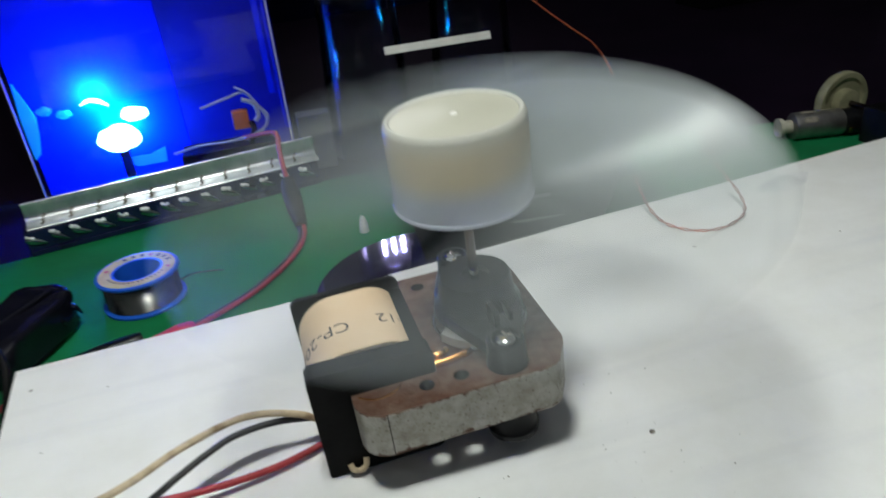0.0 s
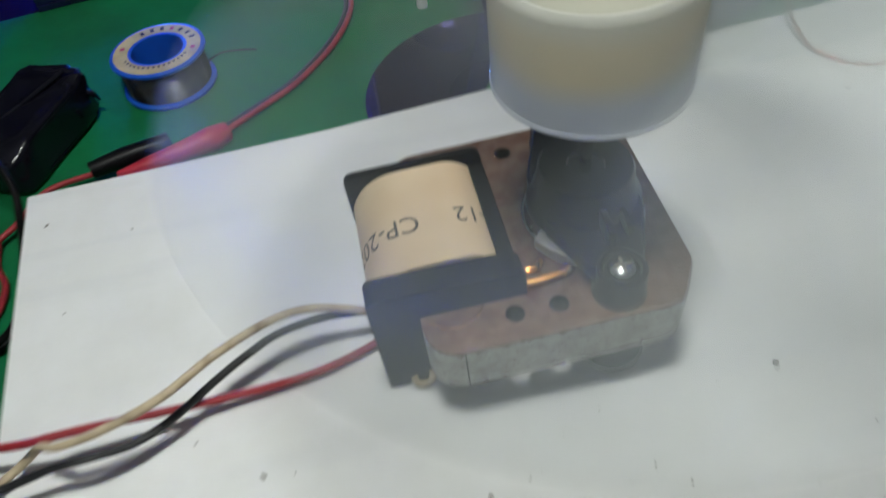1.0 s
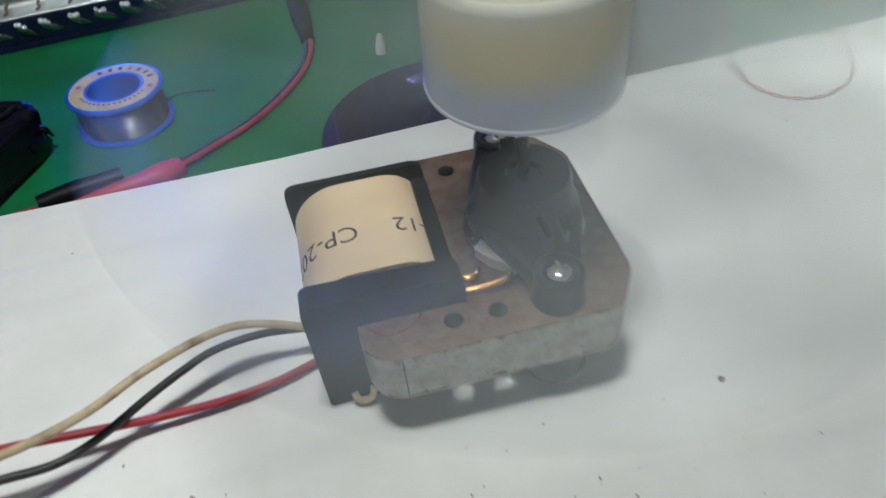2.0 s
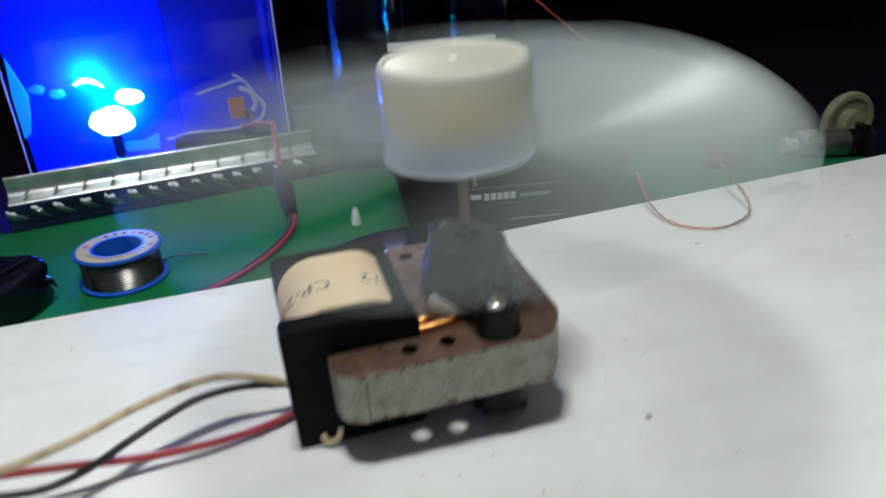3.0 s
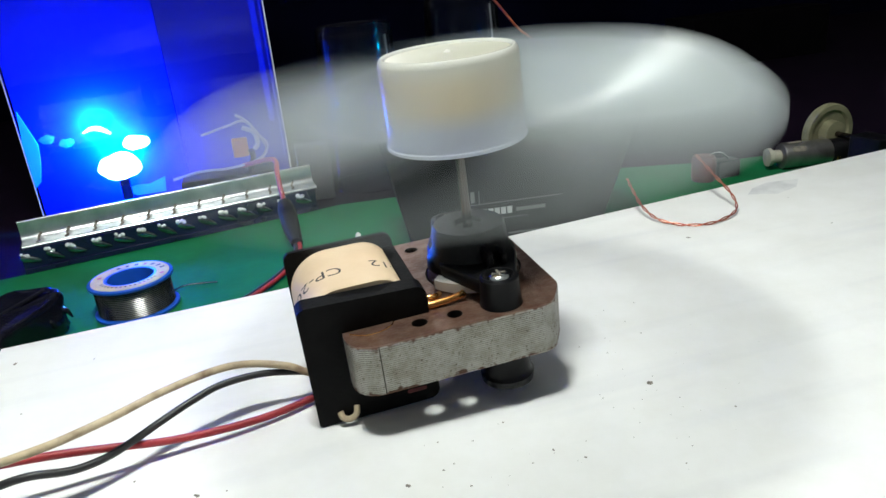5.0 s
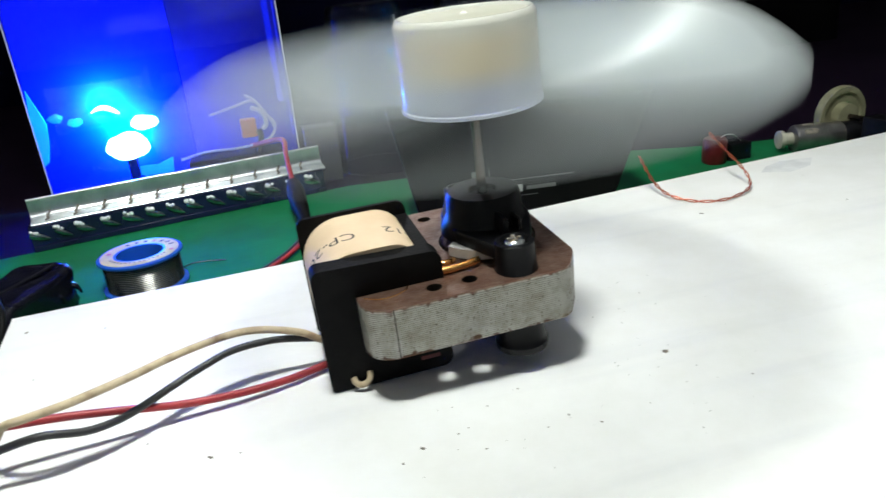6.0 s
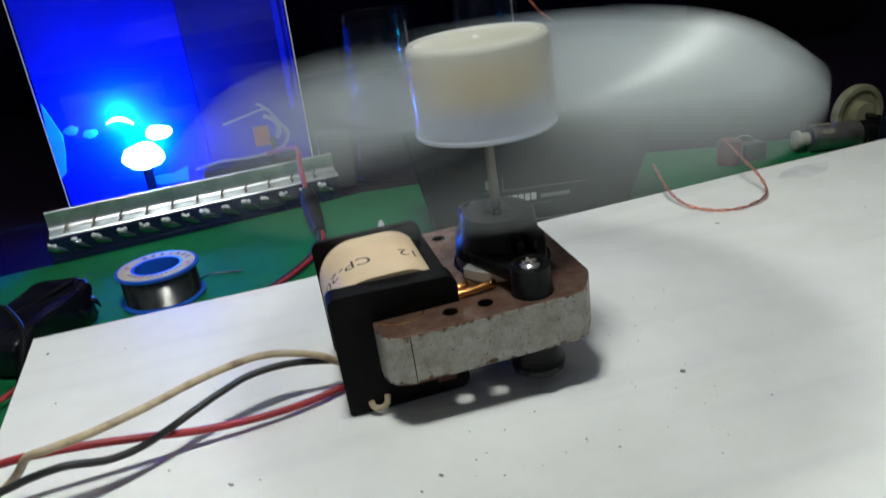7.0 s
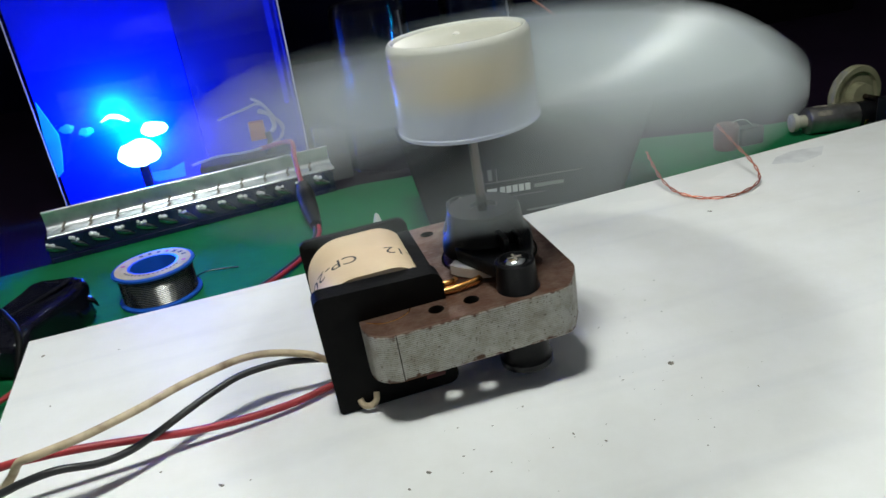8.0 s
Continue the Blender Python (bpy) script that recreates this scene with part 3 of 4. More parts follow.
def build_bracket(mo, up):
    ax, ay = rotor_axis()
    zz = (lambda h: CZ1 + h) if up else (lambda h: CZ0 - h)
    bosses = [(ax, 0.10), (ax, 4.80)]
    bm = bmesh.new()
    top = 1.5 if up else 1.2
    lathe(bm, [(1.16, zz(0.30)), (1.32, zz(0.32)), (1.28, zz(0.62)), (1.12, zz(0.80)), (1.06, zz(top - 0.12)), (1.00, zz(top)), (0.42, zz(top)), (0.40, zz(top - 0.15)), (0, zz(top - 0.15))], 40, (ax, ay, 0))
    part("bearing_housing", bm, BLACK, mo, "black moulded bearing housing", True)
    for bx, by in bosses:
        bm = bmesh.new()
        hull_prism(bm, [(ax, ay + (by - ay) * 0.22, 1.14), (bx, by, 0.46)], zz(0.34), zz(0.70))
        arm = part("bracket_arm", bm, BLACK, mo, smooth=True)
        side = 1 if by > ay else -1
        bm = bmesh.new()
        box(bm, ax - 0.06, ax + 0.10, min(by - side * 0.6, ay), max(by - side * 0.6, ay), min(zz(0.6), zz(1.15)), max(zz(0.6), zz(1.15)), 0.03)
        part("rib", bm, BLACK, arm)
        bm = bmesh.new()
        box(bm, ax + 0.42, ax + 0.54, min(by - side * 0.8, ay), max(by - side * 0.8, ay), min(zz(0.6), zz(1.0)), max(zz(0.6), zz(1.0)), 0.03)
        part("rib", bm, BLACK, arm)
    for bx, by in bosses:
        bm = bmesh.new()
        if up:
            prof = [(0.58, zz(0.0)), (0.56, zz(0.05)), (0.52, zz(0.78)), (0.47, zz(0.83)), (0.40, zz(0.83)), (0.36, zz(0.66)), (0, zz(0.62))]
        else:
            prof = [(0.66, zz(0.0)), (0.66, zz(0.55)), (0.74, zz(0.66)), (0.72, zz(0.86)), (0.5, zz(0.93)), (0, zz(0.93))]
        lathe(bm, prof, 28, (bx, by, 0))
        boss = part("screw_boss" if up else "foot", bm, BLACK, mo, smooth=True)
        if up:
            bm = bmesh.new()
            lathe(bm, [(0, zz(0.64)), (0.32, zz(0.66)), (0.32, zz(0.74)), (0.25, zz(0.83)), (0.12, zz(0.87)), (0, zz(0.88))], 24, (bx, by, 0))
            scr = part("screw", bm, CHROME, boss, "bright cross-head screw", True)
            bm = bmesh.new()
            for w, h in ((0.19, 0.03), (0.03, 0.19)):
                box(bm, bx - w, bx + w, by - h, by + h, zz(0.82), zz(0.885))
            part("screw_slot", bm, SMUDGE, boss)


motor = build_motor()

# ---- the fan on the motor's shaft ----
AXIS_FOOT, LEAN_XY = (2.40, 2.44), (-0.045, -0.033)
FAN_Z = 6.89


def fan_pose(turn):
    n = Vector((LEAN_XY[0], LEAN_XY[1], 1)).normalized()
    q = Vector((0, 0, 1)).rotation_difference(n).to_matrix().to_4x4()
    p = Vector((AXIS_FOOT[0] + LEAN_XY[0] * FAN_Z, AXIS_FOOT[1] + LEAN_XY[1] * FAN_Z, FAN_Z)) * CM
    return Matrix.Translation(p) @ q @ pose(0, 0, 0, 0, 0, turn)


BLADES, BLADE_WIDTH, BLADE_SWEEP = 5, 35.0, 32.0


def build_fan():
    fan = thing("plastic_fan", "spinning translucent white plastic fan on a motor shaft", "fan", fan_pose(0))
    h = 2.38
    bm = bmesh.new()
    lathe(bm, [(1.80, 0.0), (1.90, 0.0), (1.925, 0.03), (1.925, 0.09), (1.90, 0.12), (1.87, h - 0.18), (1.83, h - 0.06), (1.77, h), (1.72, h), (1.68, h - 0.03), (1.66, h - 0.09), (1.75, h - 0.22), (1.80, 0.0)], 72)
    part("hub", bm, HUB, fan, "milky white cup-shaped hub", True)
    bm = bmesh.new()
    lathe(bm, [(1.655, h - 0.075), (1.2, h - 0.09), (0.5, h - 0.08), (0.3, h - 0.06), (0, h - 0.06), (0, h - 0.2), (1.655, h - 0.2), (1.655, h - 0.075)], 64)
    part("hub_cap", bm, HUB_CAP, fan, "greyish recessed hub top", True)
    bm = bmesh.new()
    lathe(bm, [(0, h - 0.25), (1.62, h - 0.25), (1.72, h - 0.35), (1.74, 0.95), (1.62, 0.78), (1.40, 0.66), (0.35, 0.60), (0.33, 0.05), (0, 0.05)], 48)
    part("hub_insert", bm, HUB_CORE, fan, "beige hub insert", True)
    bm = bmesh.new()
    lathe(bm, [(1.77, 0.02), (1.77, 0.82), (1.70, 0.86), (1.66, 0.80), (1.70, 0.02), (1.77, 0.02)], 64)
    part("hub_skirt", bm, SKIRT, fan, "bluish milky inner skirt", True)
    bm = bmesh.new()
    lathe(bm, [(0, h - 0.1), (0.10, h - 0.1), (0.09, h - 0.03), (0, h + 0.02)], 16)
    part("hub_pin", bm, WHITE_PLASTIC, fan, smooth=True)
    bm = bmesh.new()
    lathe(bm, [(0, -2.75), (0.135, -2.75), (0.135, 0.3), (0, 0.3)], 20)
    part("shaft", bm, SHAFT, fan, "brownish steel shaft", True)
    # one blade: it climbs from its trailing to its leading edge, with a rounded tip
    blade_mesh = None
    for k in range(BLADES):
        if blade_mesh is None:
            bm = bmesh.new()
            nr, na = 14, 10
            grid = []
            for i in range(nr + 1):
                f = i / nr
                r = 1.85 + (8.12 - 1.85) * f
                lead = 1 - 0.8 * max(0.0, (f - 0.6) / 0.4) ** 2.6
                trail = 1 - 0.5 * max(0.0, (f - 0.8) / 0.2) ** 2
                row = []
                for j in range(na + 1):
                    s = -trail + (lead + trail) * j / na
                    ang = radians(s * BLADE_WIDTH / 2 * (0.60 + 0.60 * f) - BLADE_SWEEP * f)
                    z = 0.20 + 0.12 * (1 - f) + 1.90 * (1 - 0.05 * f) * ((s + 1) / 2) ** 1.8
                    row.append((r * math.cos(ang), r * math.sin(ang), z))
                grid.append(row)
            for side in (0.035, -0.035):
                vs = [[bm.verts.new((x, y, z + side)) for x, y, z in row] for row in grid]
                for i in range(nr):
                    for j in range(na):
                        bm.faces.new((vs[i][j], vs[i + 1][j], vs[i + 1][j + 1], vs[i][j + 1]))
            ob = part("blade", bm, BLADE, fan, "milky plastic fan blade", True)
            blade_mesh = ob.data
        else:
            ob = new("blade", blade_mesh)
            ob.parent = fan
            ob["label"] = "milky plastic fan blade"
        ob.matrix_basis = pose(0, 0, 0, 0, 0, 360 / BLADES * k)
    return fan


fan = build_fan()


def cable(name, label, category, pts, r, mat, steps=8, seg=10):
    bm = bmesh.new()
    tube(bm, pts, r, seg, steps)
    return tagged(part(name, bm, mat, smooth=True), label, category)


# the motor's three leads
cable("motor_lead", "cream insulated lead with dark stains curving over the board", "wire",
      [(-2.6, 2.3, 0.6), (-3.0, 2.2, 0.85), (-3.5, 2.2, 1.18), (-4.5, 2.28, 1.45), (-5.4, 2.05, 1.6), (-6.7, 1.35, 1.68), (-7.8, 0.5, 1.75), (-9.0, 0.08, 1.65), (-10.0, -0.05, 1.55), (-10.55, 0.15, 1.35), (-11.0, 0.4, 0.8), (-11.5, 0.3, 0.45), (-12.6, -0.4, 0.2), (-14.2, -0.6, -1.2)], 0.105, CREAM)
cable("motor_lead", "black insulated lead curving over the board", "wire",
      [(-2.6, 2.35, 0.7), (-3.0, 2.3, 0.82), (-4.2, 2.2, 1.1), (-5.3, 1.95, 1.18), (-6.1, 1.6, 1.08), (-6.9, 1.18, 0.92), (-7.6, 0.72, 0.8), (-8.2, 0.35, 0.75), (-8.85, 0.0, 0.85), (-9.7, -0.25, 1.12), (-10.5, -0.25, 1.02), (-11.1, -0.32, 0.9), (-13.2, -0.5, 0.5), (-14.3, 0.2, -1.0)], 0.10, BLACK_WIRE)
cable("motor_lead", "red insulated lead running low over the board", "wire",
      [(-2.6, 1.95, 0.2), (-3.0, 1.8, 0.2), (-4.1, 1.4, 0.22), (-5.4, 1.12, 0.3), (-6.8, 0.95, 0.45), (-8.1, 0.72, 0.78), (-9.3, 0.58, 1.02), (-10.3, 0.48, 1.15), (-11.1, 0.42, 1.18), (-13.2, 0.75, 0.75), (-14.6, 0.9, -0.6), (-15.0, 0.9, -1.3)], 0.105, RED_WIRE)

# ---- on the board: the twisted copper loop ----
LOOP = [(13.9, 13.6, 1.05), (13.45, 12.3, 0.85), (13.2, 11.0, 0.45), (13.35, 9.95, 0.15), (14.03, 9.0, 0.06), (15.14, 8.6, 0.08), (16.4, 8.95, 0.16), (17.1, 9.6, 0.3), (17.2, 10.3, 0.75), (17.3, 11.6, 1.2), (17.6, 13.4, 1.7)]
bm = bmesh.new()
base = smooth_path(LOOP, 10)
for ph in (0, math.pi):
    pts = []
    for i, p in enumerate(base):
        d = (base[min(i + 1, len(base) - 1)] - base[max(i - 1, 0)]).normalized()
        u = d.cross(Vector((0, 0, 1))).normalized()
        v = u.cross(d)
        a = ph + i * 0.55
        pts.append(p + 0.045 * (math.cos(a) * u + math.sin(a) * v))
    tube(bm, pts, 0.03, 6, 1)
tagged(part("twisted_wire", bm, ENAMEL, smooth=True), "twisted pair of thin copper wire looped on the board", "wire")

# ---- on the mat ----
def build_spool():
    sp = thing("solder_spool", "small blue spool of grey solder wire with a cream label", "solder spool", at(-10.57, 20.92, MAT_Z))
    for z0 in (0.0, 1.66):
        bm = bmesh.new()
        lathe(bm, [(1.22, z0), (2.04, z0), (2.10, z0 + 0.05), (2.10, z0 + 0.15), (2.04, z0 + 0.19), (1.22, z0 + 0.19)] + [(1.22, z0)], 56)
        part("flange", bm, BLUE, sp, "blue plastic rim", True)
    bm = bmesh.new()
    lathe(bm, [(1.22, 0.02), (1.22, 1.84), (1.16, 1.84), (1.16, 0.02)], 48)
    part("barrel", bm, BLUE, sp, smooth=True)
    bm = bmesh.new()
    n, prof = 15, []
    for k in range(n):
        for q in range(4):
            prof.append((1.86 + 0.045 * math.sin(math.pi * q / 4), 0.19 + 1.47 * (k + q / 4) / n))
    lathe(bm, [(1.24, 0.195)] + prof + [(1.86, 1.655), (1.24, 1.655)], 48)
    part("wound_solder", bm, SOLDER, sp, "dull grey solder wire in turns", True)
    bm = bmesh.new()
    lathe(bm, [(1.30, 1.852), (1.93, 1.852), (1.93, 1.858), (1.30, 1.858), (1.30, 1.852)], 56)
    lab = part("label", bm, LABEL, sp, "round cream paper label")
    for i, a in enumerate(list(np.linspace(118, 20, 7)) + list(np.linspace(205, 330, 15))):
        bm = bmesh.new()
        big = i < 7
        w, hgt = (0.085, 0.13) if big else (0.05, 0.06)
        box(bm, -w, w, -hgt, hgt, 0, 0.005)
        mk = part("print_bar", bm, PINK if i == 3 else INK, lab)
        mk.matrix_basis = pose(0, 0, 0, 0, 0, a - 90) @ at(0, 1.62 if big else 1.46, 1.859)
    for a in (165, -12):
        bm = bmesh.new()
        lathe(bm, [(0, 0), (0.12, 0), (0.12, 0.005), (0, 0.005)], 14)
        mk = part("red_mark", bm, PINK, lab)
        mk.matrix_basis = pose(0, 0, 0, 0, 0, a - 90) @ at(0, 1.62, 1.859)
    bm = bmesh.new()
    tube(bm, [(1.7, 0.9, 0.25), (2.3, 1.5, 0.2), (3.2, 1.6, 0.12), (4.0, 1.45, 0.08)], 0.045, 8)
    part("loose_end", bm, SOLDER, sp, smooth=True)
    return sp


build_spool()

def build_disc():
    dc = thing("optical_disc", "dark mirror-like optical disc lying on the mat", "disc", at(3.9, 15.9, MAT_Z))
    for nm, r0, r1, m_, h in (("recorded_ring", 2.3, 6.0, DISC, 0.12), ("stacking_ring", 1.72, 2.29, DISC, 0.11), ("clear_centre", 0.75, 1.71, DISC, 0.12)):
        bm = bmesh.new()
        lathe(bm, [(r0, 0), (r1 - 0.02, 0), (r1, 0.03), (r1, h - 0.03), (r1 - 0.02, h), (r0, h), (r0, 0)], 96)
        part(nm, bm, m_, dc)
    return dc


build_disc()


def build_pack():
    pk = thing("taped_battery_pack", "battery pack wrapped in shiny black tape", "battery pack", at(-16.0, 17.85, MAT_Z, 0, 0, -25))
    bm = bmesh.new()
    bmesh.ops.create_icosphere(bm, subdivisions=5, radius=1)
    for v in bm.verts:
        p = v.co.copy()
        q = Vector([math.copysign(abs(c) ** 0.26, c) for c in p])
        q = Vector((q.x * 1.62 * (1 - 0.05 * p.y), q.y * 2.85, (q.z + 1) * (1.06 + 0.20 * p.y)))
        crumple = 0.4 + 1.3 * max(0.0, p.y)
        w = noise.noise(q * 0.9) * 0.12 + (noise.noise(q * 2.6 + Vector((3, 1, 2))) * 0.09 + noise.noise(q * 6.0) * 0.05) * crumple
        ridge = 0.02 * math.sin(q.y * 4.1 + q.x * 1.1)
        v.co = q + p.normalized() * (w + ridge)
        v.co.z = max(v.co.z, 0.0)
    part("body", bm, TAPE_BLACK, pk, smooth=True)
    bm = bmesh.new()
    tube(bm, [(-1.2, -2.5, 1.72), (-0.4, -1.0, 1.98), (0.4, 1.0, 2.22), (0.9, 2.3, 2.42)], 0.10, 8)
    tube(bm, [(1.5, -2.3, 1.2), (1.5, -0.8, 1.6), (1.5, 1.4, 1.9)], 0.10, 8)
    part("tape_fold", bm, TAPE_BLACK, pk, smooth=True)
    for y in (2.3, 1.1):
        bm = bmesh.new()
        tube(bm, [(1.2, y, 1.4), (1.6, y + 0.15, 1.2), (1.75, y + 0.25, 0.8)], 0.16, 6, radii=[0.2, 0.14, 0.05])
        part("tape_end", bm, TAPE_BLACK, pk, smooth=True)
    return pk


build_pack()

# leads beside the board, on the mat
cable("pack_lead", "black cable arching up beside the white board", "wire", [(-18.6, 15.6, -3.3), (-16.6, 14.2, -0.6), (-14.9, 12.4, 0.65), (-14.1, 11.3, 0.6), (-13.6, 10.3, 0.3), (-13.55, 9.5, -0.25), (-13.9, 8.7, -1.4), (-14.8, 7.4, -2.9), (-17.2, 6.0, -3.55)], 0.125, BOBBIN)
cable("pack_lead", "orange-red wire lying on the green mat", "wire", [(-22, 9.5, -3.55), (-17.6, 11.4, -3.4), (-16.0, 12.6, -3.3), (-15.0, 14.4, -3.3), (-12.8, 15.0, -3.3)], 0.12, RED_WIRE)
cable("pack_lead", "red wire bending down over the green mat", "wire", [(-16.5, 12.1, -3.45), (-16.3, 10.9, -3.5), (-15.8, 9.8, -3.5), (-16.0, 8.3, -3.55), (-16.9, 7.2, -3.6), (-20, 5.8, -3.6)], 0.12, RED_WIRE)
cable("pack_lead", "dark green-black wire lying on the mat", "wire", [(-14.6, 9.6, -3.6), (-15.2, 8.0, -3.6), (-16.5, 5.0, -3.6), (-18.5, 2.6, -3.6)], 0.10, BLACK_WIRE)


def build_clip():
    cl = thing("alligator_clip_lead", "red rubber-booted test clip joined to a black one on the mat", "test lead")
    bm = bmesh.new()
    tube(bm, [(-12.2, 14.5, -3.25), (-11.0, 14.7, -3.2), (-9.6, 15.1, -3.15), (-8.5, 15.6, -3.2), (-7.9, 16.0, -3.25)], 0.4, 14, radii=[0.16, 0.34, 0.42, 0.52, 0.40])
    part("red_boot", bm, PINK, cl, "red rubber boot", True)
    bm = bmesh.new()
    tube(bm, [(-13.3, 15.0, -3.2), (-12.0, 15.4, -3.15), (-10.6, 15.75, -3.15), (-10.2, 15.9, -3.15)], 0.4, 14, radii=[0.36, 0.42, 0.42, 0.40])
    part("black_boot", bm, BLACK, cl, "black rubber boot", True)
    for dx, m_, nm in ((0.0, RED_WIRE, "red_core"), (0.24, BLACK_WIRE, "black_core")):
        bm = bmesh.new()
        tube(bm, [(-8.2 - dx * 0.5, 15.9 + dx, -3.3), (-6.5 - dx, 17.5 + dx * 0.4, -3.5), (-4.75 - dx, 18.95 + dx * 0.4, -3.5), (-2.8 - dx, 21.6 + dx * 0.3, -3.5), (-1.75 - dx, 24.2, -3.4), (-1.75 - dx, 26.4, -3.0), (-1.95 - dx * 0.4, 28.4, -2.2)], 0.13, 10)
        part(nm, bm, m_, cl, smooth=True)
    bm = bmesh.new()
    tube(bm, [(-1.8, 25.2, -3.2), (-1.9, 26.8, -2.75), (-1.97, 28.2, -2.15), (-2.0, 29.1, -1.7)], 0.45, 14, radii=[0.36, 0.54, 0.60, 0.42])
    part("sleeve", bm, BOBBIN, cl, "black heat-shrink sleeve", True)
    bm = bmesh.new()
    tube(bm, [(-2.0, 28.9, -1.8), (-2.05, 30.3, -1.0), (-2.05, 31.4, -0.2), (-2.0, 32.4, 0.35), (-2.4, 33.6, 0.3), (-4.2, 35.2, -0.2)], 0.17, 10)
    part("red_tail", bm, RED_WIRE, cl, smooth=True)
    return cl


build_clip()

bm = bmesh.new()
lathe(bm, [(0, 0), (0.28, 0), (0.26, 0.5), (0.14, 0.95), (0.05, 1.05), (0, 1.06)], 14)
tip = tagged(part("nozzle_cap", bm, WHITE_PLASTIC, smooth=True), "small white pointed cap standing on the mat", "cap")
tip.matrix_basis = at(1.75, 23.6, MAT_Z)


# ---- the metal strip with its clear screen and what stands behind it ----
def build_strip():
    st = thing("metal_strip", "notched aluminium strip above a dark toothed base", "metal strip", at(-18.6, 29.54, MAT_Z, 0, 0, 9.8))
    L = 19.4
    bm = bmesh.new()
    # flat shelf, tight fold, upright face, rolled top edge
    prof = [(0.50, 1.55), (0.42, 1.64), (0.46, 1.70), (0.56, 1.73), (1.02, 1.79)]
    prof += [(1.02 + 0.44 * math.sin(radians(a)), 2.23 - 0.44 * math.cos(radians(a))) for a in range(12, 91, 13)]
    prof += [(1.47, 2.86)] + [(1.53 - 0.10 * math.cos(radians(a)), 2.97 + 0.10 * math.sin(radians(a))) for a in range(-30, 181, 30)] + [(1.66, 1.55)]
    rows = [[bm.verts.new((x, y, z)) for y, z in prof] for x in (0.75, L + 0.1)]
    for k in range(len(prof)):
        bm.faces.new((rows[0][k], rows[0][(k + 1) % len(prof)], rows[1][(k + 1) % len(prof)], rows[1][k]))
    bm.faces.new(rows[0])
    bm.faces.new(rows[1])
    bmesh.ops.recalc_face_normals(bm, faces=bm.faces)
    for e in bm.edges:
        e.smooth = e.calc_face_angle(0) < 0.62
    part("cove_rail", bm, ALU, st, "bright aluminium cove rail", True)
    bm = bmesh.new()
    box(bm, 0.55, L - 0.1, 0.30, 1.66, 0.0, 1.546, 0.05)
    part("base_rail", bm, DARK_GLOSS, st, "dark glossy base rail")
    for k in range(11):
        bm = bmesh.new()
        x = 1.6 + k * 1.62
        tube(bm, [(x, 0.70, 1.77), (x + 0.14, 0.95, 1.81), (x + 0.10, 1.22, 1.90), (x + 0.30, 1.40, 2.16)], 0.075, 6)
        part("notch", bm, SMUDGE, st)
    bm = bmesh.new()
    box(bm, 0.55, L - 0.1, 0.12, 0.297, 0.0, 0.36, 0.06)
    part("bottom_lip", bm, DARK_GLOSS, st, "dark glossy bottom lip")
    rnd = random.Random(7)
    for k in range(14):
        x = 0.95 + k * 1.33 + rnd.uniform(-0.12, 0.12)
        tilt, size = radians(rnd.uniform(18, 34)), rnd.uniform(0.85, 1.1)
        bm = bmesh.new()
        bmesh.ops.create_icosphere(bm, subdivisions=2, radius=1)
        for v in bm.verts:
            u, w = v.co.x * 0.62 * size, v.co.z * 0.21 * size * (1.1 - 0.45 * v.co.x)
            v.co = Vector((x + 0.15 + u * math.cos(tilt) + w * math.sin(tilt), 0.28 + 0.13 * v.co.y, 0.88 - u * math.sin(tilt) + w * math.cos(tilt)))
        part("scale", bm, LEAF, st, "slanted dark polished scale", True)
        # three white blobs stand in for the highlight above each scale
        bm = bmesh.new()
        for q in range(3):
            bmesh.ops.create_icosphere(bm, subdivisions=2, radius=rnd.uniform(0.10, 0.17), matrix=Matrix.Translation((x - 0.28 + q * 0.17 + rnd.uniform(-0.05, 0.05), 0.25, 1.30 - q * 0.05 + rnd.uniform(-0.07, 0.07))))
        part("glint_blob", bm, GLINT, st, "small white blob painted as a glint", True)
    return st


build_strip()


def build_screen():
    sc = thing("clear_screen", "upright clear acrylic sheet held by the metal strip", "acrylic sheet", at(-18.6, 29.54, MAT_Z, 0, 0, 9.8))
    bm = bmesh.new()
    box(bm, 2.30, 18.15, 1.72, 1.92, 1.6, 23.0)
    ob = part("pane", bm, ACRYLIC, sc)
    ob.visible_shadow = False
    for x0, x1 in ((2.23, 2.295), (18.155, 18.24)):
        bm = bmesh.new()
        box(bm, x0, x1, 1.70, 1.94, 1.6, 23.0, 0.02)
        part("edge", bm, ACRYLIC_EDGE, sc, "pale polished edge")
    # added strips that glow by themselves in place of caught blue light
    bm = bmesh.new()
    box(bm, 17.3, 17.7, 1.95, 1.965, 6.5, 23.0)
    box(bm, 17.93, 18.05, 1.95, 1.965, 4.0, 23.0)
    part("edge_glow_strip", bm, GLOW_EDGE, sc, "added glowing strips standing in for blue light in the sheet")
    return sc


build_screen()

# the board behind the screen; its blue light is put into the colour too
bm = bmesh.new()
box(bm, -19.1, -8.4, 41.0, 41.3, MAT_Z - 0.3, 30, 0.02)
pan = tagged(part("blue_lit_back_panel", bm, BLUE_LIT_PANEL), "back panel with the diode's blue light put into its colour", "panel")


bm = bmesh.new()
box(bm, -8.38, -0.6, 41.02, 41.32, MAT_Z - 0.3, 30, 0.02)
tagged(part("navy_back_panel", bm, NAVY), "dark navy back panel beside the blue one", "panel")


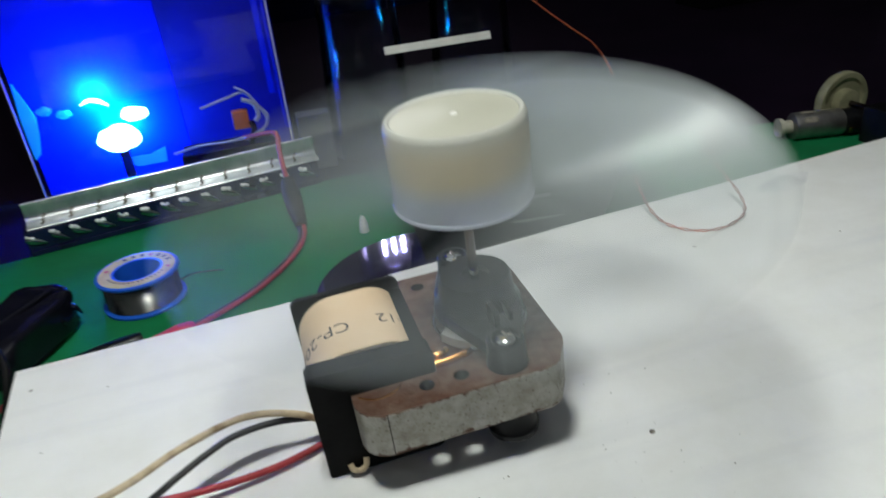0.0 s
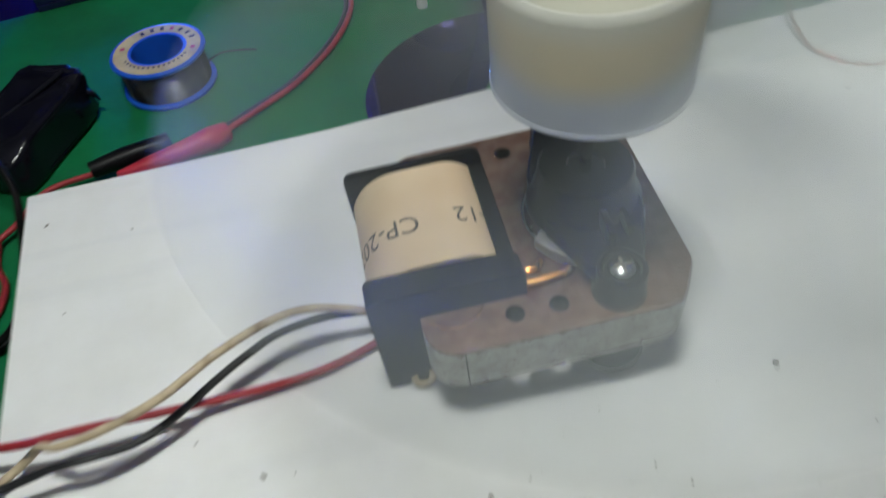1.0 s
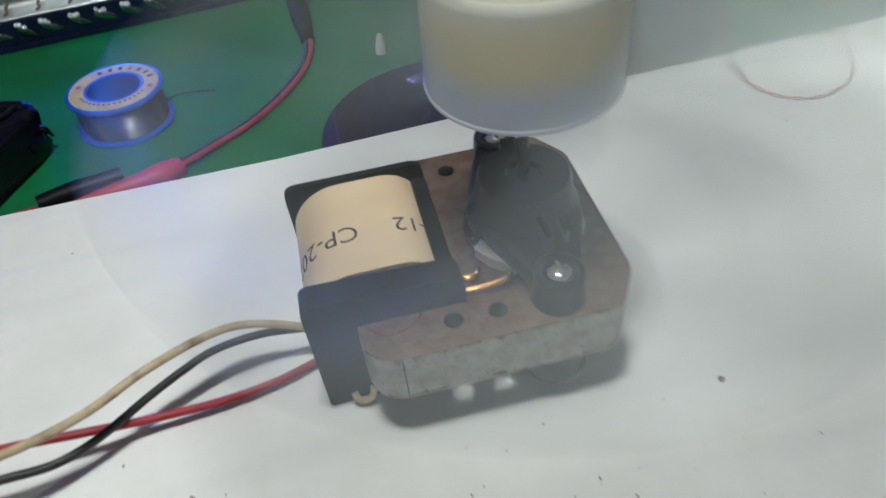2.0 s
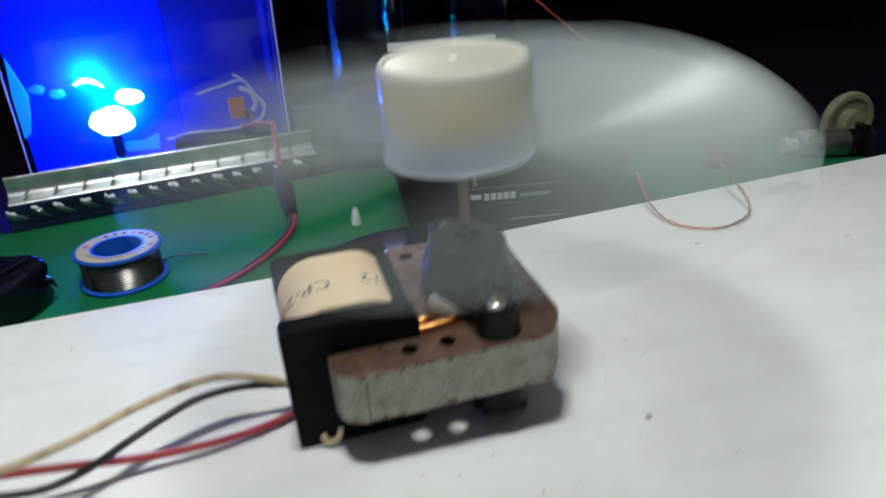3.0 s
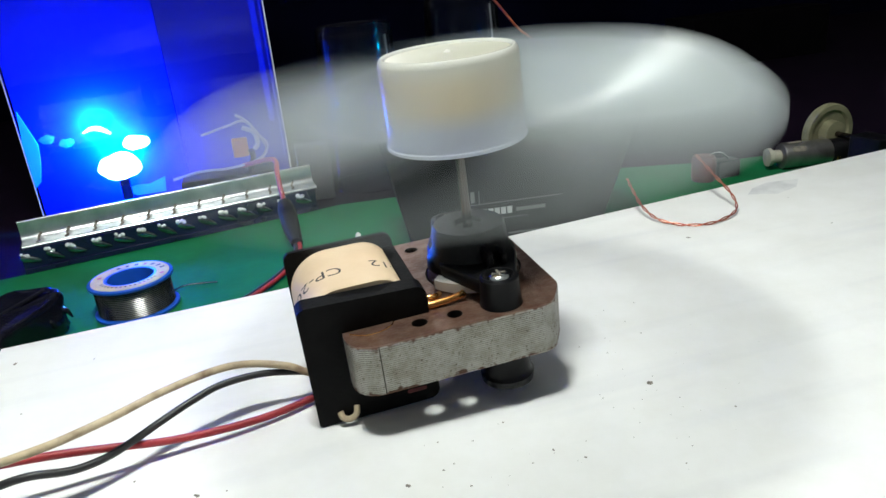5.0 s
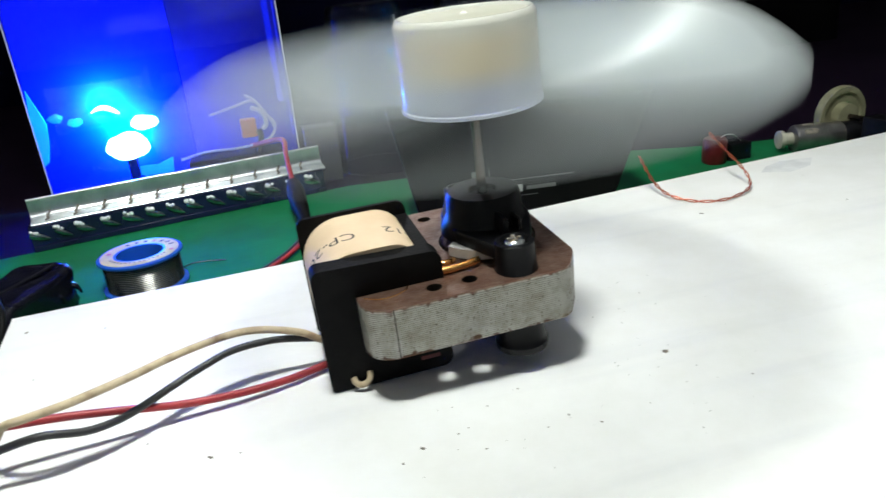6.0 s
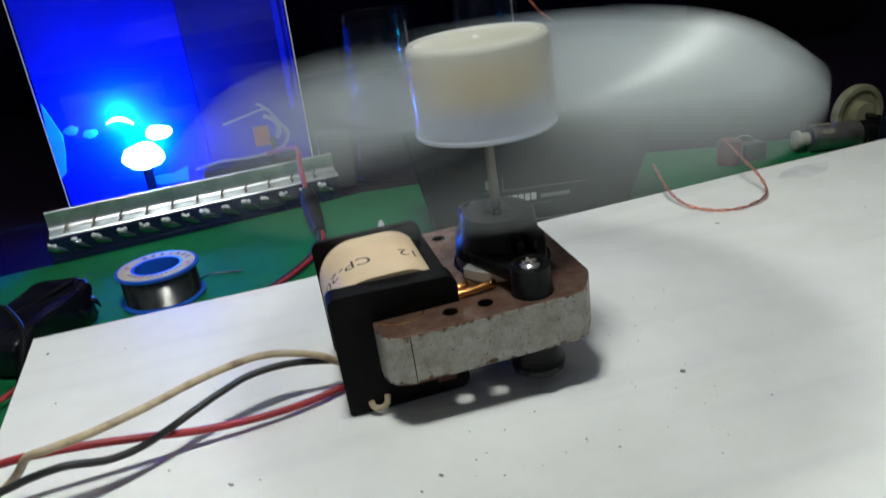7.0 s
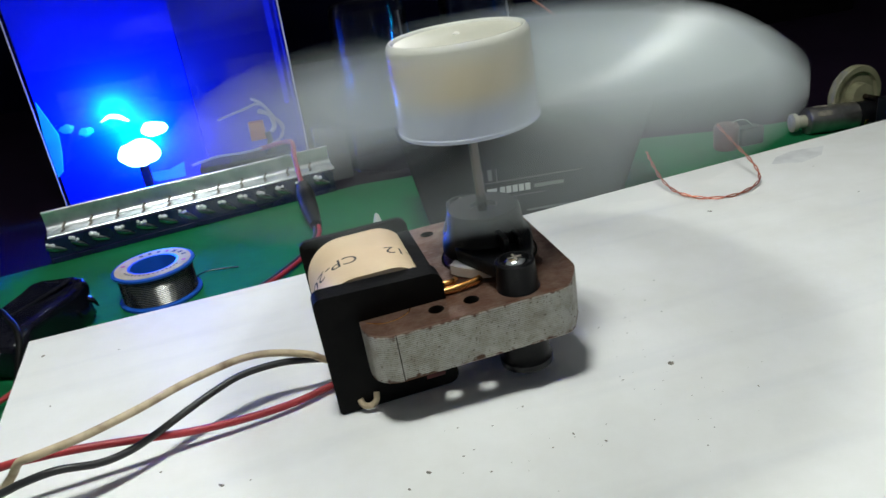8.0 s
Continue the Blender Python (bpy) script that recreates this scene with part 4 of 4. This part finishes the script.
def build_led():
    ld = thing("blue_led_lamp", "bright glowing blue light-emitting diode module", "led lamp", Matrix.Translation(LED))
    for nm, c, r, seed, say in (("bulb", (0, 0, 0), (1.45, 0.5, 0.98), 2, "white-hot blue emitter"), ("side_emitter", (1.4, 0.1, 1.55), (0.95, 0.4, 0.5), 7, "second bright emitter")):
        bm = bmesh.new()
        bmesh.ops.create_icosphere(bm, subdivisions=4, radius=1)
        for v in bm.verts:
            d = 1 + 0.16 * noise.noise(v.co * 1.5 + Vector((seed, 0, 5)))
            v.co = Vector((v.co.x * r[0] * d + c[0], v.co.y * r[1] + c[1], v.co.z * r[2] * d + c[2]))
        part(nm, bm, GLOW_LED, ld, say, True)
    bm = bmesh.new()
    tube(bm, [(-1.9, 0.2, 2.65), (-1.3, 0.2, 2.9), (-0.7, 0.2, 2.8), (-0.1, 0.2, 2.4)], 0.13, 10, radii=[0.03, 0.13, 0.17, 0.08])
    part("arc_emitter", bm, GLOW_LED, ld, "thin bright arc of light", True)
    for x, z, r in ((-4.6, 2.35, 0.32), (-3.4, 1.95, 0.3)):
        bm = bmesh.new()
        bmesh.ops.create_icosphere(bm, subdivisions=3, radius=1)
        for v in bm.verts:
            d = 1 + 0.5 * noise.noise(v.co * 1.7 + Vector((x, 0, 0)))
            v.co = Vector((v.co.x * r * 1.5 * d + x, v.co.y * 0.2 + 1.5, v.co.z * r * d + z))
        part("film_scrap", bm, FOIL, ld, "scrap of film with cyan light put into its colour", True)
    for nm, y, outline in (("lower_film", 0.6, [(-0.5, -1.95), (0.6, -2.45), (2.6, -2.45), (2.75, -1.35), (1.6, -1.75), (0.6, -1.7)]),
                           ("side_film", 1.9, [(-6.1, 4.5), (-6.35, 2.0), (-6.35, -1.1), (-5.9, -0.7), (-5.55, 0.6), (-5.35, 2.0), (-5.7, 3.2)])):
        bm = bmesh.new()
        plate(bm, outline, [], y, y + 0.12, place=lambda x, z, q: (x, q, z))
        part(nm, bm, FOIL, ld, "film edge with cyan light put into its colour")
    bm = bmesh.new()
    box(bm, -0.35, 0.35, 0.0, 0.5, -4.35, -0.9, 0.1)
    part("stand", bm, DARK_GLOSS, ld, "dark stand")
    return ld


build_led()


def build_circuit():
    ci = thing("wired_circuit", "loose circuit with white wires and an orange capacitor", "circuit", at(-5.0, 36.0, MAT_Z))
    bm = bmesh.new()
    box(bm, -3.6, 3.2, -1.0, 1.6, 0.0, 3.0, 0.1)
    part("holder", bm, DARK_TABLE, ci, "dark holder")
    bm = bmesh.new()
    box(bm, 0.3, 1.4, -0.7, 0.1, 4.1, 5.4, 0.12)
    part("capacitor", bm, ORANGE, ci, "orange block capacitor", True)
    for nm, pts, r in (("white_wire", [(-4.0, -1.0, 3.3), (-2.2, -1.1, 3.6), (-0.2, -1.1, 3.55), (1.6, -1.0, 3.75), (2.6, -0.9, 4.4), (2.2, -0.7, 5.6), (1.4, -0.6, 6.6), (0.2, -0.6, 6.4), (-1.6, -0.7, 6.0)], 0.09),
                       ("white_wire", [(2.0, -0.9, 3.6), (2.7, -1.0, 4.8), (2.2, -0.8, 5.6), (1.6, -0.8, 6.6), (0.9, -0.7, 7.1)], 0.09),
                       ("white_wire", [(1.2, -0.8, 6.2), (1.9, -0.8, 5.8), (2.1, -0.8, 5.0), (1.8, -0.9, 4.6)], 0.16)):
        bm = bmesh.new()
        tube(bm, pts, r, 8)
        part(nm, bm, GREY_WIRE, ci, smooth=True)
    bm = bmesh.new()
    tube(bm, [(1.2, -0.8, 3.05), (1.6, -0.8, 4.0), (1.5, -0.7, 4.6)], 0.2, 8)
    part("riser", bm, DARK_TABLE, ci)
    return ci


build_circuit()


def tumbler(x, y, r, h, label):
    tb = thing("drinking_glass", label, "glass", at(x, y, MAT_Z - 0.3))
    bm = bmesh.new()
    lathe(bm, [(r, 0), (r * 0.86, h - 0.9), (r * 0.82, h - 0.9), (r * 0.95, 0), (r, 0)], 48)
    wall_ = part("glass_wall", bm, GLASS, tb, smooth=True)
    bm = bmesh.new()
    lathe(bm, [(0, h - 0.88), (r * 0.855, h - 0.88), (r * 0.84, h - 0.25), (r * 0.78, h), (r * 0.6, h - 0.1), (0, h - 0.15)], 48)
    base_ = part("glass_foot", bm, GLASS, tb, "thick clear foot", True)
    wall_.visible_shadow = base_.visible_shadow = False
    return tb


tumbler(5.6, 39.5, 3.4, 12.4, "upturned clear drinking glass catching blue light")
tumbler(15.5, 43.5, 3.6, 13.6, "upturned clear drinking glass farther back")
bm = bmesh.new()
box(bm, -4.0, 4.0, -0.03, 0.03, -0.28, 0.28, 0.01)
sl = tagged(part("white_strip", bm, WHITE_PLASTIC), "thin white plastic strip leaning on the glasses", "strip")
sl.matrix_basis = at(10.6, 35.6, 4.1, -20, 0, 0)
bm = bmesh.new()
box(bm, -1.2, 1.2, -0.8, 0.8, 0, 4.2, 0.05)
sm = tagged(part("grey_carton", bm, DULL), "small grey carton behind the metal strip", "carton")
sm.matrix_basis = at(0.9, 37.4, MAT_Z - 0.3)


def build_black_box():
    bb = thing("black_carton", "black product carton with white and grey printing", "carton", at(2.9, 18.4, MAT_Z + 0.13, 0, 0, -8))
    bm = bmesh.new()
    box(bm, 0.75, 11.9, 0, 5.5, 0, 7.2, 0.12)
    # its ends flare towards the top
    for v in bm.verts:
        v.co.x += (0.38 if v.co.x > 6 else -0.2) * (v.co.z - 2.5)
    part("carton", bm, BOX_BLACK, bb)
    bars = [(4.85 + 0.34 * k, 5.12 + 0.34 * k, 2.60, 2.98) for k in range(5)]
    for nm, x0, x1, z0, z1, m_ in [("print_bar", *b, WHITE_INK) for b in bars] + [
            ("logo_shape", 4.15, 4.7, 2.70, 2.96, WHITE_INK), ("print_bar", 6.7, 8.3, 2.66, 2.86, GREY_INK), ("print_line", 5.1, 7.3, 2.36, 2.39, GREY_INK),
            ("print_line", 3.7, 9.3, 3.26, 3.30, GREY_INK), ("print_line", 4.72, 4.76, 3.30, 4.05, GREY_INK), ("print_bar", 3.8, 4.04, 3.45, 3.95, GREY_INK),
            ("print_bar", 4.28, 4.5, 3.4, 4.0, GREY_INK), ("edge_print", 6.2, 9.0, 1.42, 1.52, GREY_INK)]:
        bm = bmesh.new()
        box(bm, x0, x1, -0.008, -0.004, z0, z1)
        part(nm, bm, m_, bb)
    return bb


build_black_box()


# ---- right-hand side: small motor, wheel, red component ----
def build_small_motor():
    sm = thing("small_dc_motor", "silver cylindrical motor with slotted can lying on the mat", "motor", at(31.9, 24.0, MAT_Z + 0.92, 0, 0, -14))
    bm = bmesh.new()
    lathe(bm, [(0, 0), (0.66, 0.0), (0.88, 0.1), (0.92, 0.22), (0.92, 3.3), (0.86, 3.4), (0, 3.4)], 40, axis="x")
    part("can", bm, CAN, sm, smooth=True)
    bm = bmesh.new()
    lathe(bm, [(0, 3.4), (0.84, 3.4), (0.88, 3.5), (0.88, 4.9), (0.7, 5.05), (0, 5.05)], 36, axis="x")
    part("end_cap", bm, BLACK, sm, "dark plastic end cap", True)
    bm = bmesh.new()
    lathe(bm, [(0, -0.55), (0.4, -0.55), (0.45, -0.45), (0.45, 0.0), (0, 0)], 24, axis="x")
    part("bearing_boss", bm, NYLON, sm, smooth=True)
    bm = bmesh.new()
    lathe(bm, [(0, -0.9), (0.62, -0.9), (0.62, -0.62), (0, -0.62)], 28, axis="x")
    part("end_disc", bm, NYLON, sm, smooth=True)
    for a in (48, 92, 140):
        bm = bmesh.new()
        plate(bm, rounded(0.5, 1.5, -0.2, 0.2, 0.19, 5), [], 0.90, 0.932)
        s = part("vent_slot", bm, SMUDGE, sm)
        s.matrix_basis = pose(0, 0, 0, a - 90, 0, 0)
    for y, z in ((-0.86, -0.25), (-0.80, -0.42)):
        bm = bmesh.new()
        box(bm, 3.6, 3.85, y - 0.1, y + 0.05, z - 0.1, z + 0.1, 0.03)
        part("terminal", bm, COPPER, sm, "bright brass terminal")
    return sm


build_small_motor()


def build_wheel():
    wh = thing("nylon_wheel", "aged olive nylon wheel on a dark steel shaft", "wheel", at(36.0, 24.2, -1.71, 0, 0, -88))
    bm = bmesh.new()
    lathe(bm, [(0, -0.25), (1.5, -0.25), (1.62, -0.32), (1.95, -0.32), (2.02, -0.2), (2.02, 0.2), (1.95, 0.3), (1.62, 0.3), (1.5, 0.12), (0.9, 0.1), (0.85, 0.75), (0.35, 0.85), (0, 0.85)], 48, axis="x")
    part("rim", bm, WHEEL, wh, smooth=True)
    bm = bmesh.new()
    lathe(bm, [(0, -0.8), (0.2, -0.8), (0.2, 5.5), (0, 5.5)], 16, axis="x")
    part("shaft", bm, SHAFT, wh, smooth=True)
    bm = bmesh.new()
    box(bm, 2.6, 5.0, -0.8, 0.8, MAT_Z + 1.71, 0.4, 0.1)
    part("gearbox", bm, BLACK, wh, "dark gearbox block")
    return wh


build_wheel()


def build_pot():
    po = thing("red_component", "small red and black electronic part on the mat", "component", at(26.2, 24.6, MAT_Z))
    bm = bmesh.new()
    lathe(bm, [(0, 0), (0.75, 0), (0.82, 0.1), (0.82, 1.5), (0.7, 1.7), (0, 1.7)], 24)
    part("red_body", bm, DARK_RED, po, smooth=True)
    bm = bmesh.new()
    box(bm, 0.9, 2.6, -0.5, 0.6, 0.0, 1.2, 0.08)
    part("black_body", bm, BLACK, po)
    bm = bmesh.new()
    tube(bm, [(0.2, 0, 1.4), (0.6, -0.1, 1.8), (1.4, 0, 1.7), (2.0, 0, 1.2)], 0.05, 6)
    part("leg", bm, CHROME, po)
    return po


build_pot()

# the socket at the end of the leads
def build_socket():
    so = thing("round_socket", "round white socket with dark screw terminals", "socket", at(-14.9, 0.6, MAT_Z))
    bm = bmesh.new()
    lathe(bm, [(0, 0), (2.4, 0), (2.45, 0.2), (2.35, 1.2), (2.2, 1.5), (0, 1.5)], 48)
    part("base", bm, WHITE_PLASTIC, so, smooth=True)
    for dx, dy in ((-0.6, 0.1), (0.7, -0.4), (0.1, -1.1)):
        bm = bmesh.new()
        lathe(bm, [(0.75, 1.5), (0.72, 2.3), (0.6, 2.5), (0, 2.5)], 20, (dx, dy, 0))
        part("terminal", bm, BLACK, so, "dark screw terminal", True)
    return so


build_socket()

# a pale shelf edge and a dull box far back in the dark
bm = bmesh.new()
box(bm, 0, 34, 0, 1, -0.35, 0, 0.05)
sh = tagged(part("shelf_edge", bm, DULL), "grey shelf edge far back in the dark", "shelf")
sh.matrix_basis = at(42.8, 68, 7.7, 0, 4.2, 0)
bm = bmesh.new()
box(bm, 56, 78, 69, 76, MAT_Z - 0.3, 2.6, 0.1)
tagged(part("dull_box", bm, FAR_DARK), "dark box standing far behind the table", "box")

# thin wires hanging at the back
cable("thin_wire", "thin dark red wire hanging in the dark behind", "wire", [(6.0, 40.0, 30.0), (11.0, 34.0, 15.0), (15.0, 31.5, 8.2), (16.4, 31.0, 6.6), (18.4, 30.4, 4.9), (20.0, 30.0, 3.6), (20.9, 29.6, 2.2), (21.3, 29.2, 1.0), (21.8, 28.9, 0.2)], 0.08, ENAMEL)

# fine dust on the board, past counting
bm = bmesh.new()
rnd = random.Random(11)
for k in range(90):
    if k < 40:
        x, y = 4.2 + abs(rnd.gauss(0, 2.6)), 0.5 + rnd.gauss(0, 2.6)
    elif k < 70:
        x, y = rnd.uniform(-12, 16), rnd.uniform(-5, 9)
    else:
        x, y = 1.5 + rnd.gauss(0, 3.0), -2.2 + rnd.gauss(0, 1.2)
    if (-3.2 < x < 4.4 and -0.9 < y < 5.6) or x < -10 + 0.1 * y:
        continue
    r = rnd.choice((0.008, 0.011, 0.015, 0.022))
    a0 = rnd.uniform(0, 3)
    vs = [bm.verts.new((x + r * rnd.uniform(0.7, 1.7) * math.cos(a0 + a), y + r * math.sin(a0 + a), 0.0015)) for a in (0, 1.25, 2.5, 3.77, 5.0)]
    tip = bm.verts.new((x, y, r * 0.5 + 0.0015))
    for q in range(5):
        bm.faces.new((vs[q], vs[(q + 1) % 5], tip))
    bm.faces.new(vs)
tagged(part("dust", bm, SMUDGE), "fine scattered dark dust on the white board", "dust", kind="stuff")

# grey smear by the wire loop
bm = bmesh.new()
plate(bm, [(19.0, 11.2), (20.2, 10.6), (21.6, 11.0), (22.6, 12.0), (21.0, 12.3), (19.8, 11.9)], [], 0.002, 0.004)
tagged(part("grey_smear", bm, SMEAR), "faint grey smear on the white board", "stain")

# specks on the board
for x, y, r in ((6.08, -1.12, 0.13), (13.38, 7.75, 0.10), (-12.47, 8.68, 0.09), (-1.26, -2.65, 0.08), (-6.11, -1.0, 0.08), (-7.65, 0.18, 0.045), (-5.4, -1.11, 0.03), (-1.81, -3.01, 0.045),
                (-0.32, -2.44, 0.04), (2.41, -2.76, 0.04), (3.0, -3.32, 0.05), (7.45, -2.98, 0.035), (1.68, -1.21, 0.035), (0.12, -3.22, 0.035), (-9.79, 7.79, 0.04), (-11.39, 4.99, 0.04),
                (5.83, 0.82, 0.03), (5.24, 1.51, 0.03), (19.28, 6.34, 0.05), (20.18, 9.88, 0.04)):
    speck(x, y, r * 0.72, 1.5, (x * 37) % 180)


# ---- what moves ----
def motions():
    step = 360 / BLADES
    walk(fan, [(k / FPS, fan_pose(step * k)) for k in range(0, 8 * FPS + 1)])


motions()
